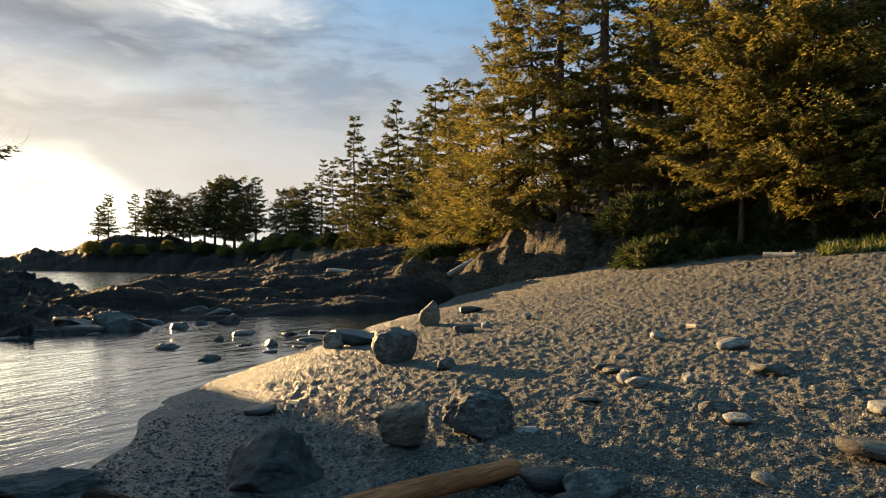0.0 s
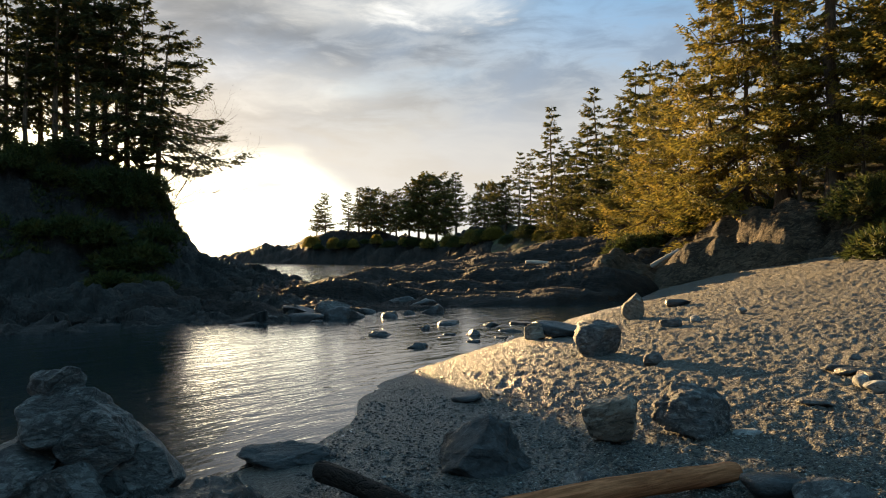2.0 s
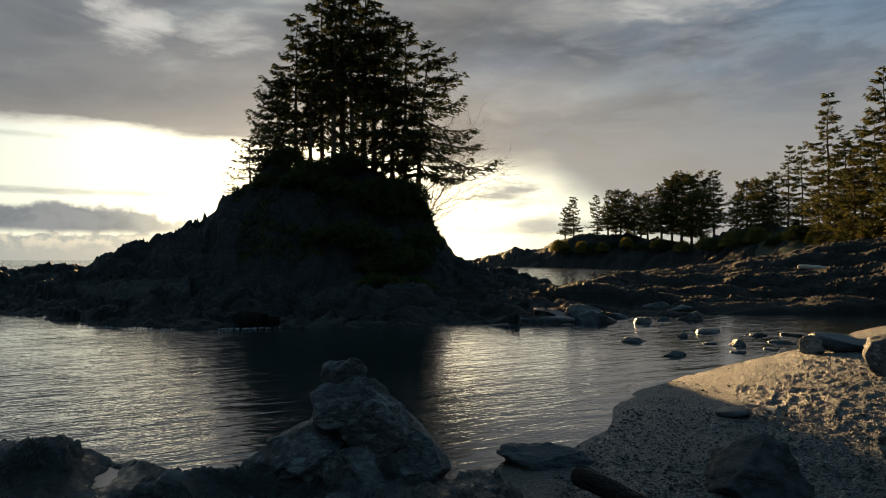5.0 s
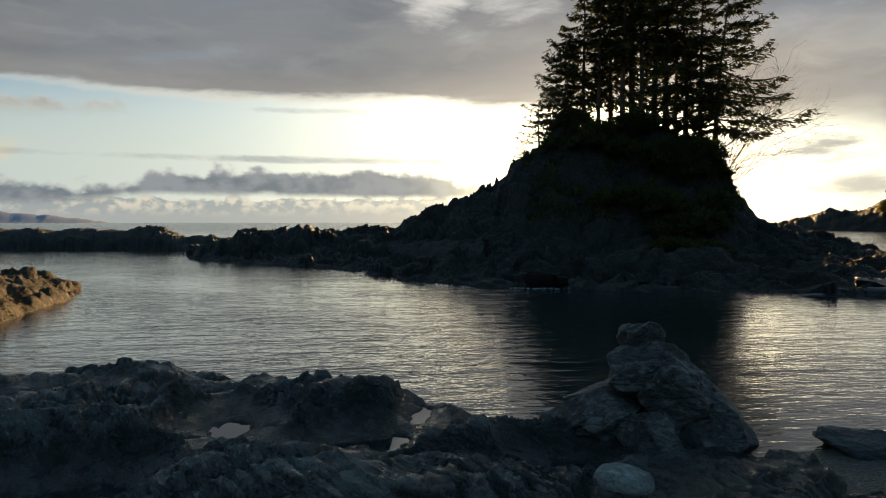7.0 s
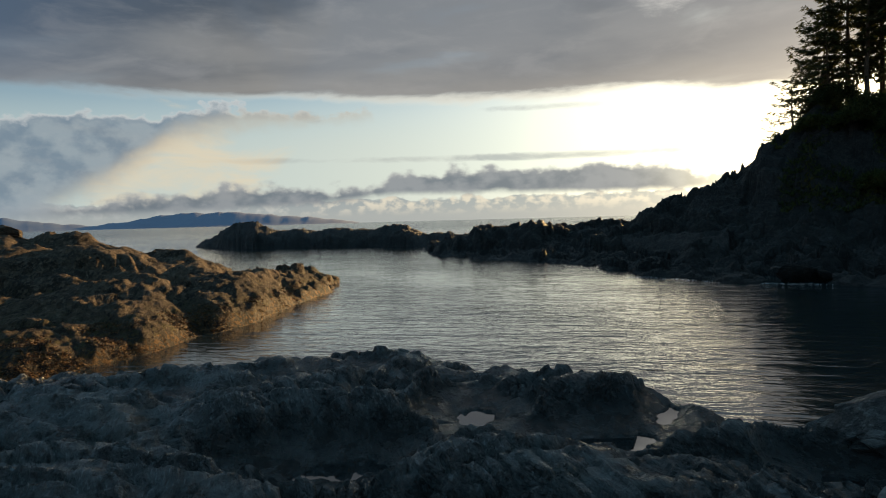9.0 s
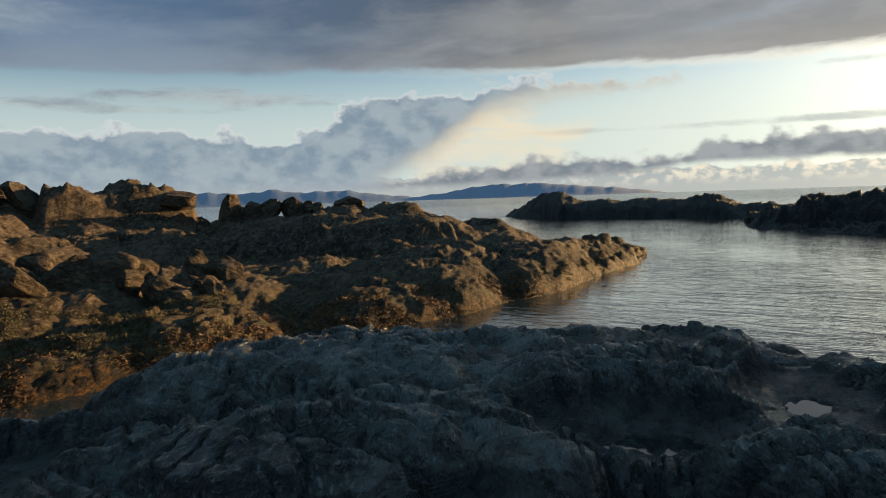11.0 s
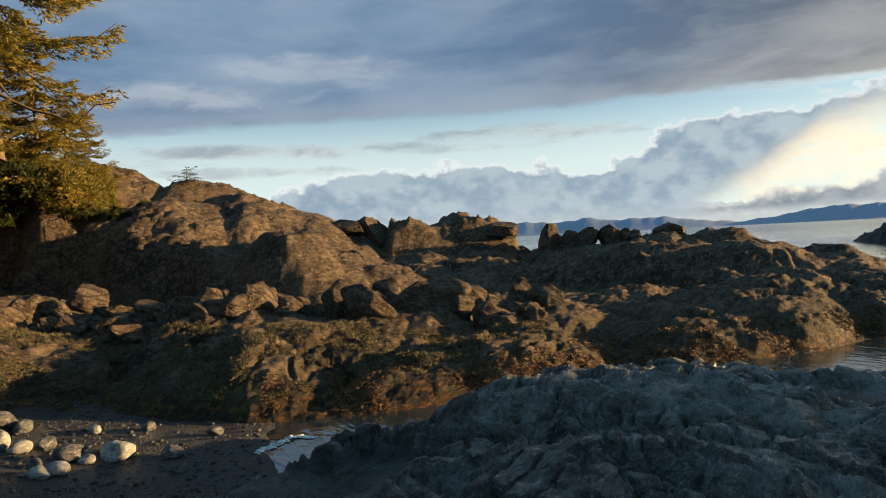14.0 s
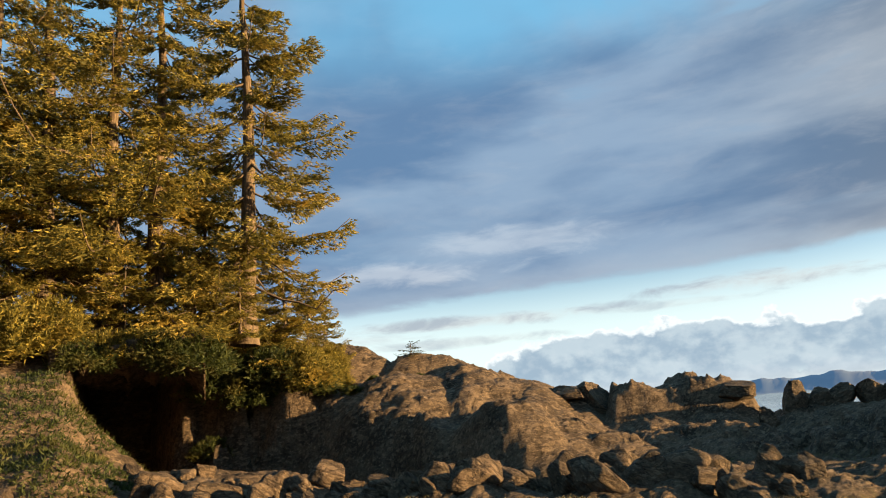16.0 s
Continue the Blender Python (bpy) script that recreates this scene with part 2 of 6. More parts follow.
def rock_material(name, dark, mid, pale, scale=1.0, wet=0.0, weed=None, relief=0.08, rough=0.75, soak=0.5, shine=0.3, crack=0.75):
    """Shore rock: broad stains, chipped grain, pale speckle, dark joints, growth and a wet band near the tide line."""
    g, b = material(name)
    tc = g.put("ShaderNodeTexCoord").outputs["Object"]
    bed = g.scaled(tc, (0.6, 1.25, 1.25), (0.15, 0.2, 0.14))
    big = g.noise(tc, 0.35 * scale, 5, 0.6)
    mott = g.noise(bed, 1.6 * scale, 6, 0.65)
    fine = g.noise(bed, 9.0 * scale, 8, 0.72)
    grit = g.noise(tc, 34 * scale, 4, 0.75)
    seam = g.noise(g.scaled(tc, (0.7, 1.9, 1.6), (0.1, 0.1, 0.14)), 1.5 * scale, 5, 0.55, 0.5)
    cr = g.step(g.math("ABSOLUTE", g.math("SUBTRACT", seam, 0.5)), 0.0, 0.016)
    bent = g.put("ShaderNodeVectorMath", Vector=bed)
    g.fill(bent.inputs[1], g.vec(g.math("MULTIPLY", mott, 0.6), g.math("MULTIPLY", big, 0.8), g.math("MULTIPLY", fine, 0.12)))
    vor = g.put("ShaderNodeTexVoronoi", Vector=bent.outputs[0], Scale=1.15 * scale)
    vor.feature = "DISTANCE_TO_EDGE"
    cr = g.math("MINIMUM", cr, g.step(vor.outputs["Distance"], 0.0, 0.03))
    chip = g.put("ShaderNodeTexVoronoi", Vector=bent.outputs[0], Scale=6.5 * scale)
    tint = g.put("ShaderNodeSeparateXYZ", Vector=chip.outputs["Color"]).outputs[0]
    col = g.mix(g.step(g.math("ADD", g.math("MULTIPLY", big, 0.5), g.math("MULTIPLY", mott, 0.5)), 0.38, 0.62), dark, mid)
    col = g.mix(g.math("MULTIPLY", g.step(tint, 0.55, 1.0), 0.35), col, pale)
    col = g.mix(g.math("MULTIPLY", g.step(fine, 0.52, 0.70), 0.85), col, pale)
    col = g.mix(g.math("MULTIPLY", g.step(fine, 0.48, 0.34), 0.8), col, (dark[0] * 0.4, dark[1] * 0.4, dark[2] * 0.4))
    col = g.mix(g.math("MULTIPLY", g.step(grit, 0.60, 0.68), 0.4), col, pale)
    col = g.mix(g.math("MULTIPLY", g.step(cr, 1.0, 0.0), crack), col, (dark[0] * 0.3, dark[1] * 0.3, dark[2] * 0.3))
    z = g.put("ShaderNodeSeparateXYZ", Vector=tc).outputs[2]
    zz = g.math("ADD", z, g.math("MULTIPLY", g.math("SUBTRACT", mott, 0.5), 1.4))
    damp = g.step(zz, wet + 0.5, wet - 0.2)
    col = g.mix(g.math("MULTIPLY", damp, soak), col, (dark[0] * 0.45, dark[1] * 0.45, dark[2] * 0.42))
    rug = 1.0
    if weed:
        # clumps of growth: olive above, rust brown towards the water
        clump = g.put("ShaderNodeTexVoronoi", Vector=tc, Scale=9.0)
        each = g.put("ShaderNodeSeparateXYZ", Vector=clump.outputs["Color"]).outputs[1]
        here = g.math("MULTIPLY", g.step(g.math("ADD", fine, g.math("MULTIPLY", each, 0.3)), 0.62, 0.78), g.step(zz, 1.2, 0.5))
        hue = g.mix(each, (0.022, 0.020, 0.010), (0.070, 0.058, 0.026))
        hue = g.mix(g.step(zz, 0.55, 0.25), hue, g.mix(each, (weed[0] * 0.25, weed[1] * 0.25, weed[2] * 0.25), weed))
        col = g.mix(here, col, hue)
        rug = g.step(zz, 1.4, 0.8, 1.0, 1.5)
    g.fill(b.inputs["Base Color"], col)
    b.inputs["Specular IOR Level"].default_value = shine
    g.fill(b.inputs["Roughness"], g.math("ADD", g.math("MULTIPLY", damp, -0.1), g.math("ADD", rough - 0.12, g.math("MULTIPLY", grit, 0.3))))
    hgt = g.math("ADD", g.math("MULTIPLY", g.math("MULTIPLY", fine, rug), 0.5), g.math("ADD", g.math("MULTIPLY", grit, 0.2), g.math("ADD", g.math("MULTIPLY", cr, 0.4 * crack), g.math("MULTIPLY", chip.outputs["Distance"], -0.45 * crack))))
    bump(g, b, hgt, 1.0, relief)


rock_material("brown_rock", (0.026, 0.0195, 0.014), (0.090, 0.066, 0.045), (0.22, 0.163, 0.112), 0.8, 0.35, (0.11, 0.054, 0.015), 0.15, 0.8, 0.8, 0.12, 0.25)
rock_material("brown_block", (0.032, 0.024, 0.017), (0.095, 0.067, 0.044), (0.24, 0.175, 0.115), 0.9, -50, None, 0.22, 0.75, 0.5, 0.2, 0.45)
rock_material("ledge_rock", (0.030, 0.024, 0.016), (0.090, 0.068, 0.045), (0.24, 0.18, 0.12), 0.5, -50, None, 0.6, 0.8, 0.5, 0.15, 0.5)
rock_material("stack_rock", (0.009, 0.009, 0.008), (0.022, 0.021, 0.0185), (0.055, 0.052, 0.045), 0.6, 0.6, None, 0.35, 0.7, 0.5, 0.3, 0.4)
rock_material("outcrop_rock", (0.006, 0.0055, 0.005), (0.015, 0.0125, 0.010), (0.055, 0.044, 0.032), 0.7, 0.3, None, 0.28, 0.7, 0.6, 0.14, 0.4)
rock_material("grey_stone", (0.036, 0.037, 0.037), (0.10, 0.10, 0.097), (0.32, 0.315, 0.29), 1.3, -5, None, 0.11, 0.6, 0.5, 0.35, 0.35)
rock_material("pale_stone", (0.13, 0.13, 0.122), (0.25, 0.25, 0.232), (0.46, 0.455, 0.42), 1.6, -5, None, 0.04, 0.7, 0.5, 0.3, 0.3)
rock_material("tan_stone", (0.07, 0.06, 0.048), (0.19, 0.165, 0.13), (0.40, 0.37, 0.31), 1.2, -5, None, 0.08, 0.7, 0.5, 0.3, 0.35)
rock_material("wet_stone", (0.014, 0.016, 0.017), (0.042, 0.044, 0.045), (0.13, 0.132, 0.128), 1.5, 0.15, None, 0.06, 0.4, 0.5, 0.45, 0.3)
rock_material("crag_rock", (0.035, 0.036, 0.035), (0.11, 0.11, 0.105), (0.34, 0.34, 0.32), 1.4, -5, None, 0.14, 0.5, 0.5, 0.4, 0.4)


def shelf_material():
    """Wet bedded rock: greenish black, with stretched grain, fine ribs, painted highlights and cleft shade, and patches
    of gloss.
    """
    g, b = material("dark_rock")
    tc = g.put("ShaderNodeTexCoord").outputs["Object"]
    sway = g.noise(tc, 0.6, 3, 0.5)
    bent = g.put("ShaderNodeVectorMath", Vector=tc)
    g.fill(bent.inputs[1], g.vec(g.math("MULTIPLY", sway, 1.1), g.math("MULTIPLY", sway, -0.8), g.math("MULTIPLY", sway, 0.7)))
    bed = g.scaled(bent.outputs[0], (0.55, 2.6, 3.2), (0.25, 0.30, 0.55))
    rib = g.noise(bed, 2.4, 6, 0.6, 0.4)
    thin = g.noise(g.scaled(bent.outputs[0], (0.9, 5.0, 4.0), (0.2, 0.3, 0.5)), 5.0, 5, 0.65, 0.3)
    big = g.noise(tc, 0.45, 5, 0.6)
    mott = g.noise(tc, 2.2, 7, 0.68)
    grit = g.noise(tc, 42, 4, 0.75)
    col = g.mix(g.step(g.math("ADD", g.math("MULTIPLY", big, 0.6), g.math("MULTIPLY", mott, 0.4)), 0.40, 0.62), (0.034, 0.036, 0.035), (0.160, 0.164, 0.158))
    # pale streaks painted as highlights along the thin grain
    col = g.mix(g.math("MULTIPLY", g.step(thin, 0.54, 0.66), 0.65), col, (0.34, 0.345, 0.34))
    # hollows between ribs painted near black, as shade in the clefts
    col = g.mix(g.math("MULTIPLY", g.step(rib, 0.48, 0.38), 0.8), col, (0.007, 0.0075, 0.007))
    col = g.mix(g.math("MULTIPLY", g.step(big, 0.56, 0.70), 0.4), col, (0.10, 0.092, 0.066))
    col = g.mix(g.math("MULTIPLY", g.step(grit, 0.62, 0.70), 0.3), col, (0.24, 0.24, 0.22))
    z = g.put("ShaderNodeSeparateXYZ", Vector=tc).outputs[2]
    damp = g.step(g.math("ADD", z, g.math("MULTIPLY", g.math("SUBTRACT", mott, 0.5), 0.9)), 0.95, 0.45)
    col = g.mix(g.math("MULTIPLY", damp, 0.75), col, (0.017, 0.0185, 0.017))
    g.fill(b.inputs["Base Color"], col)
    b.inputs["Specular IOR Level"].default_value = 0.6
    g.fill(b.inputs["Roughness"], g.math("ADD", g.step(mott, 0.40, 0.62, 0.26, 0.54), g.math("MULTIPLY", damp, -0.08)))
    hgt = g.math("ADD", g.math("MULTIPLY", rib, 0.8), g.math("ADD", g.math("MULTIPLY", thin, 0.35), g.math("ADD", g.math("MULTIPLY", mott, 0.55), g.math("MULTIPLY", grit, 0.07))))
    bump(g, b, hgt, 1.0, 0.34)


shelf_material()


def gravel_material(name, tint):
    g, b = material(name)
    tc = g.put("ShaderNodeTexCoord").outputs["Object"]
    big = g.noise(tc, 0.25, 4, 0.6)
    v = g.put("ShaderNodeTexVoronoi", Vector=tc, Scale=34.0)
    grain = g.put("ShaderNodeSeparateXYZ", Vector=v.outputs["Color"]).outputs[0]
    fine = g.noise(tc, 12, 5, 0.7)
    col = g.mix(g.step(big, 0.3, 0.7), (0.055, 0.051, 0.044), (0.095, 0.087, 0.072))
    col = g.mix(g.step(grain, 0.2, 1.0), col, (0.16, 0.145, 0.118))
    col = g.mix(g.math("MULTIPLY", g.step(grain, 0.9, 0.97), 0.8), col, (0.42, 0.41, 0.38))
    col = g.mix(g.math("MULTIPLY", g.step(grain, 0.3, 0.0), 0.85), col, (0.022, 0.022, 0.022))
    z = g.put("ShaderNodeSeparateXYZ", Vector=tc).outputs[2]
    damp = g.step(g.math("ADD", z, g.math("MULTIPLY", big, 0.4)), 0.75, 0.30)
    col = g.mix(g.math("MULTIPLY", damp, 0.6), col, g.mix(g.step(grain, 0.3, 0.9), (0.022, 0.022, 0.021), (0.075, 0.072, 0.066)))
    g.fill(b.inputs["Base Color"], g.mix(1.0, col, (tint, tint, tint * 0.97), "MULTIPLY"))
    g.fill(b.inputs["Roughness"], g.step(damp, 0, 1, 0.88, 0.45))
    hgt = g.math("ADD", g.math("MULTIPLY", v.outputs["Distance"], -0.7), g.math("MULTIPLY", fine, 0.9))
    bump(g, b, hgt, 1.0, 0.09)


gravel_material("gravel", 1.06)
# wet cove gravel, its colour cut to a tenth for shade that isn't cast
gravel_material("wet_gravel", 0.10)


def water_material():
    g, b = material("sea_water")
    tc = g.put("ShaderNodeTexCoord").outputs["Object"]
    turn = radians(SUN_BEARING + 22)
    along = g.scaled(tc, (1, 1, 1), (0, 0, -turn))
    away = g.put("ShaderNodeVectorMath", Vector=tc)
    away.operation = "LENGTH"
    far = away.outputs["Value"]
    swell = g.noise(g.scaled(along, (0.28, 0.95, 1)), 0.75, 2, 0.45, 0.6)
    wave = g.noise(g.scaled(along, (0.45, 1.35, 1)), 1.5, 3, 0.5, 0.7)
    chop = g.noise(g.scaled(along, (0.8, 1.9, 1)), 4.2, 2, 0.5, 0.4)
    calm = g.step(g.noise(tc, 0.07, 3, 0.5), 0.35, 0.65, 0.55, 1.25)
    sharp = g.math("POWER", wave, 1.5)
    hgt = g.math("ADD", g.math("MULTIPLY", swell, 0.035), g.math("ADD", g.math("MULTIPLY", sharp, 0.034), g.math("MULTIPLY", chop, 0.008)))
    hgt = g.math("MULTIPLY", hgt, g.math("MULTIPLY", calm, g.step(far, 70, 260, 1.0, 3.2)))
    g.fill(b.inputs["Base Color"], (0.016, 0.024, 0.026, 1))
    g.fill(b.inputs["Roughness"], g.step(far, 40, 400, 0.04, 0.20))
    b.inputs["IOR"].default_value = 1.85
    bump(g, b, hgt, 1.0, 1.0)
    g, b = material("pool_water")
    g.fill(b.inputs["Base Color"], (0.01, 0.013, 0.014, 1))
    b.inputs["Roughness"].default_value, b.inputs["IOR"].default_value = 0.03, 1.85
    g, b = material("foam")
    tc = g.put("ShaderNodeTexCoord").outputs["Object"]
    g.fill(b.inputs["Base Color"], g.mix(g.step(g.noise(tc, 9, 4), 0.4, 0.65), (0.25, 0.27, 0.28), (0.75, 0.76, 0.76)))
    b.inputs["Roughness"].default_value = 0.6


water_material()


def plant_materials():
    # one foliage: sun's gold put into the first tone, backlit shade into the third
    for name, dark, light, dry in (("sunlit_needles", (0.072, 0.070, 0.015), (0.29, 0.235, 0.048), (0.42, 0.29, 0.06)),
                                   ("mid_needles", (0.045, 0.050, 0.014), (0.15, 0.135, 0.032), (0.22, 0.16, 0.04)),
                                   ("shaded_needles", (0.03, 0.038, 0.014), (0.08, 0.082, 0.027), (0.11, 0.09, 0.035)),
                                   ("shrub_leaves", (0.02, 0.032, 0.01), (0.07, 0.085, 0.022), (0.13, 0.11, 0.03)),
                                   ("grass_blades", (0.07, 0.09, 0.02), (0.18, 0.19, 0.05), (0.28, 0.24, 0.1))):
        g, b = material(name)
        geo = g.put("ShaderNodeNewGeometry")
        info = g.put("ShaderNodeObjectInfo")
        tc = g.put("ShaderNodeTexCoord").outputs["Object"]
        r = geo.outputs["Random Per Island"]
        col = g.mix(g.step(r, 0.1, 0.9), dark, light)
        col = g.mix(g.math("MULTIPLY", g.step(g.noise(tc, 0.5, 3), 0.5, 0.72), 0.7), col, dry)
        col = g.mix(g.math("MULTIPLY", info.outputs["Random"], 0.25), col, dark)
        g.fill(b.inputs["Base Color"], col)
        b.inputs["Roughness"].default_value = 0.65
        b.inputs["Specular IOR Level"].default_value = 0.25
        thin = g.put("ShaderNodeBsdfTranslucent", Color=col)
        both = g.put("ShaderNodeMixShader", Fac=0.4)
        g.t.links.new(b.outputs[0], both.inputs[1])
        g.t.links.new(thin.outputs[0], both.inputs[2])
        g.t.links.new(both.outputs[0], [n for n in g.t.nodes if n.type == "OUTPUT_MATERIAL"][0].inputs[0])
    for name, dark, light in (("bark", (0.045, 0.033, 0.022), (0.155, 0.115, 0.078)), ("driftwood", (0.22, 0.078, 0.030), (0.54, 0.205, 0.088)),
                              ("bleached_wood", (0.26, 0.23, 0.19), (0.5, 0.46, 0.39))):
        g, b = material(name)
        tc = g.put("ShaderNodeTexCoord").outputs["Object"]
        grain = g.noise(g.scaled(tc, (6, 6, 0.6) if name == "bark" else (0.6, 7, 7)), 3.0, 7, 0.65, 0.5)
        spot = g.noise(tc, 1.2, 4)
        col = g.mix(g.step(grain, 0.35, 0.7), dark, light)
        col = g.mix(g.math("MULTIPLY", g.step(spot, 0.5, 0.7), 0.5), col, dark)
        g.fill(b.inputs["Base Color"], col)
        b.inputs["Roughness"].default_value = 0.85
        b.inputs["Specular IOR Level"].default_value = 0.15
        bump(g, b, grain, 0.9, 0.03)
    for name, dark, pale in (("rockweed", (0.045, 0.022, 0.006), (0.17, 0.075, 0.016)), ("olive_weed", (0.022, 0.019, 0.008), (0.13, 0.105, 0.035))):
        g, b = material(name)
        r = g.put("ShaderNodeNewGeometry").outputs["Random Per Island"]
        g.fill(b.inputs["Base Color"], g.mix(r, dark, pale))
        b.inputs["Roughness"].default_value = 0.65
    g, b = material("moss_earth")
    tc = g.put("ShaderNodeTexCoord").outputs["Object"]
    col = g.mix(g.step(g.noise(tc, 0.5, 6), 0.4, 0.62), (0.035, 0.03, 0.02), (0.05, 0.06, 0.02))
    g.fill(b.inputs["Base Color"], col)
    b.inputs["Roughness"].default_value = 0.95
    bump(g, b, g.noise(tc, 2.5, 8, 0.7), 1.0, 0.3)
    # blue haze of distance put in as base tint and a faint glow
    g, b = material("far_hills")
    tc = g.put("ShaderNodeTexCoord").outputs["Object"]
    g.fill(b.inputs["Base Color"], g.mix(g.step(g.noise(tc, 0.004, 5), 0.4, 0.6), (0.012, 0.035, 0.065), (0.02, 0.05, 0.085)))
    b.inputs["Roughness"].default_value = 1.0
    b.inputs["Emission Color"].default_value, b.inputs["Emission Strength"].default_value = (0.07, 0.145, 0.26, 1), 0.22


plant_materials()

# ---- numbers and meshes ----


def lattice(ix, iy, seed):
    n = (ix.astype(np.int64) * 374761393 + iy.astype(np.int64) * 668265263 + seed * 974634599) & 0xFFFFFFFF
    n = ((n ^ (n >> 13)) * 1274126177) & 0xFFFFFFFF
    return ((n ^ (n >> 16)) & 0xFFFFFF) / float(0xFFFFFF)


def soft_noise(x, y, seed=0):
    """Smooth noise from -1 to 1."""
    ix, iy = np.floor(x), np.floor(y)
    fx, fy = x - ix, y - iy
    u, w = fx * fx * fx * (fx * (fx * 6 - 15) + 10), fy * fy * fy * (fy * (fy * 6 - 15) + 10)
    total = 0
    for ox, oy, wt in ((0, 0, (1 - u) * (1 - w)), (1, 0, u * (1 - w)), (0, 1, (1 - u) * w), (1, 1, u * w)):
        a = lattice(ix + ox, iy + oy, seed) * 2 * math.pi
        total = total + wt * (np.cos(a) * (fx - ox) + np.sin(a) * (fy - oy))
    return total * 1.5


def fbm(x, y, octaves=5, seed=0, gain=0.5, ridged=False, billow=False):
    total, amp = 0, 1.0
    for i in range(octaves):
        n = soft_noise(x, y, seed + i * 17)
        total = total + amp * ((1 - 2 * np.abs(n)) if ridged else (2 * np.sqrt(n * n + 0.002) - 0.5) if billow else n)
        x, y, amp = x * 2.03 + 7.1, y * 2.03 - 3.7, amp * gain
    return total


def cells(x, y, seed=0):
    """Distance to the nearest of scattered points, and that point's own number."""
    ix, iy = np.floor(x), np.floor(y)
    best, own = np.full(np.shape(x), 9.0), np.zeros(np.shape(x))
    for ox in (-1, 0, 1):
        for oy in (-1, 0, 1):
            px = ix + ox + lattice(ix + ox, iy + oy, seed)
            py = iy + oy + lattice(ix + ox, iy + oy, seed + 5)
            dd = np.hypot(px - x, py - y)
            near = dd < best
            best = np.where(near, dd, best)
            own = np.where(near, lattice(ix + ox, iy + oy, seed + 9), own)
    return best, own


def facets(x, y, seed=0):
    """Broken rock: each cell of the plane is a level or tilted face of its own, from about -1 to 1."""
    ix, iy = np.floor(x), np.floor(y)
    best, face = np.full(np.shape(x), 9.0), np.zeros(np.shape(x))
    for ox in (-1, 0, 1):
        for oy in (-1, 0, 1):
            cx, cy = ix + ox, iy + oy
            dx, dy = x - cx - lattice(cx, cy, seed), y - cy - lattice(cx, cy, seed + 5)
            dd = np.hypot(dx, dy)
            near = dd < best
            tilt = dx * (lattice(cx, cy, seed + 3) - 0.5) * 2.4 + dy * (lattice(cx, cy, seed + 4) - 0.5) * 2.4
            best = np.where(near, dd, best)
            face = np.where(near, 2 * lattice(cx, cy, seed + 9) - 1 + tilt, face)
    return face


def slabs(x, y, seed=0, bow=0.9, tilt=1.0):
    """Swelling rock faces that meet in sharp clefts, from about -1 to 1."""
    ix, iy = np.floor(x), np.floor(y)
    best = np.full(np.shape(x), -9.0)
    for ox in (-1, 0, 1):
        for oy in (-1, 0, 1):
            cx, cy = ix + ox, iy + oy
            dx, dy = x - cx - lattice(cx, cy, seed), y - cy - lattice(cx, cy, seed + 5)
            face = 0.5 * lattice(cx, cy, seed + 9) + tilt * (dx * (lattice(cx, cy, seed + 3) - 0.5) + dy * (lattice(cx, cy, seed + 4) - 0.5)) - bow * (dx * dx + dy * dy)
            best = np.maximum(best, face)
    return 2.2 * best - 0.35


def smooth(a, b, x):
    t = np.clip((x - a) / (b - a), 0, 1)
    return t * t * (3 - 2 * t)


def terraces(z, step, share):
    """Heights pulled towards level ledges."""
    q = z / step
    f = q - np.floor(q)
    return z + share * step * (smooth(0.3, 0.75, f) - f)


def slits(x, y, across, along, seed):
    """Narrow clefts along the rock's grain, from 0 to 1."""
    n = soft_noise(across, along, seed)
    return np.clip(1 - np.abs(n) / 0.12, 0, 1)


def spot(bearing, far):
    return -math.sin(radians(bearing)) * far, math.cos(radians(bearing)) * far


def polar(x, y):
    return np.degrees(np.arctan2(-x, y)), np.hypot(x, y)


def array_mesh(name, verts, faces, mat, shade=True):
    """A mesh from arrays of corners and of three- or four-sided faces."""
    me = bpy.data.meshes.new(name)
    verts, faces = np.asarray(verts, np.float32), np.asarray(faces, np.int32)
    me.vertices.add(len(verts))
    me.vertices.foreach_set("co", verts.ravel())
    k = faces.shape[1]
    me.loops.add(faces.size)
    me.loops.foreach_set("vertex_index", faces.ravel())
    me.polygons.add(len(faces))
    me.polygons.foreach_set("loop_start", np.arange(len(faces), dtype=np.int32) * k)
    me.polygons.foreach_set("loop_total", np.full(len(faces), k, np.int32))
    me.polygons.foreach_set("use_smooth", np.full(len(faces), shade, bool))
    me.update(calc_edges=True)
    me.materials.append(MATS[mat])
    return me


def grid_faces(na, nb):
    i = np.arange(na * nb).reshape(na, nb)
    return np.stack([i[:-1, :-1], i[1:, :-1], i[1:, 1:], i[:-1, 1:]], -1).reshape(-1, 4)


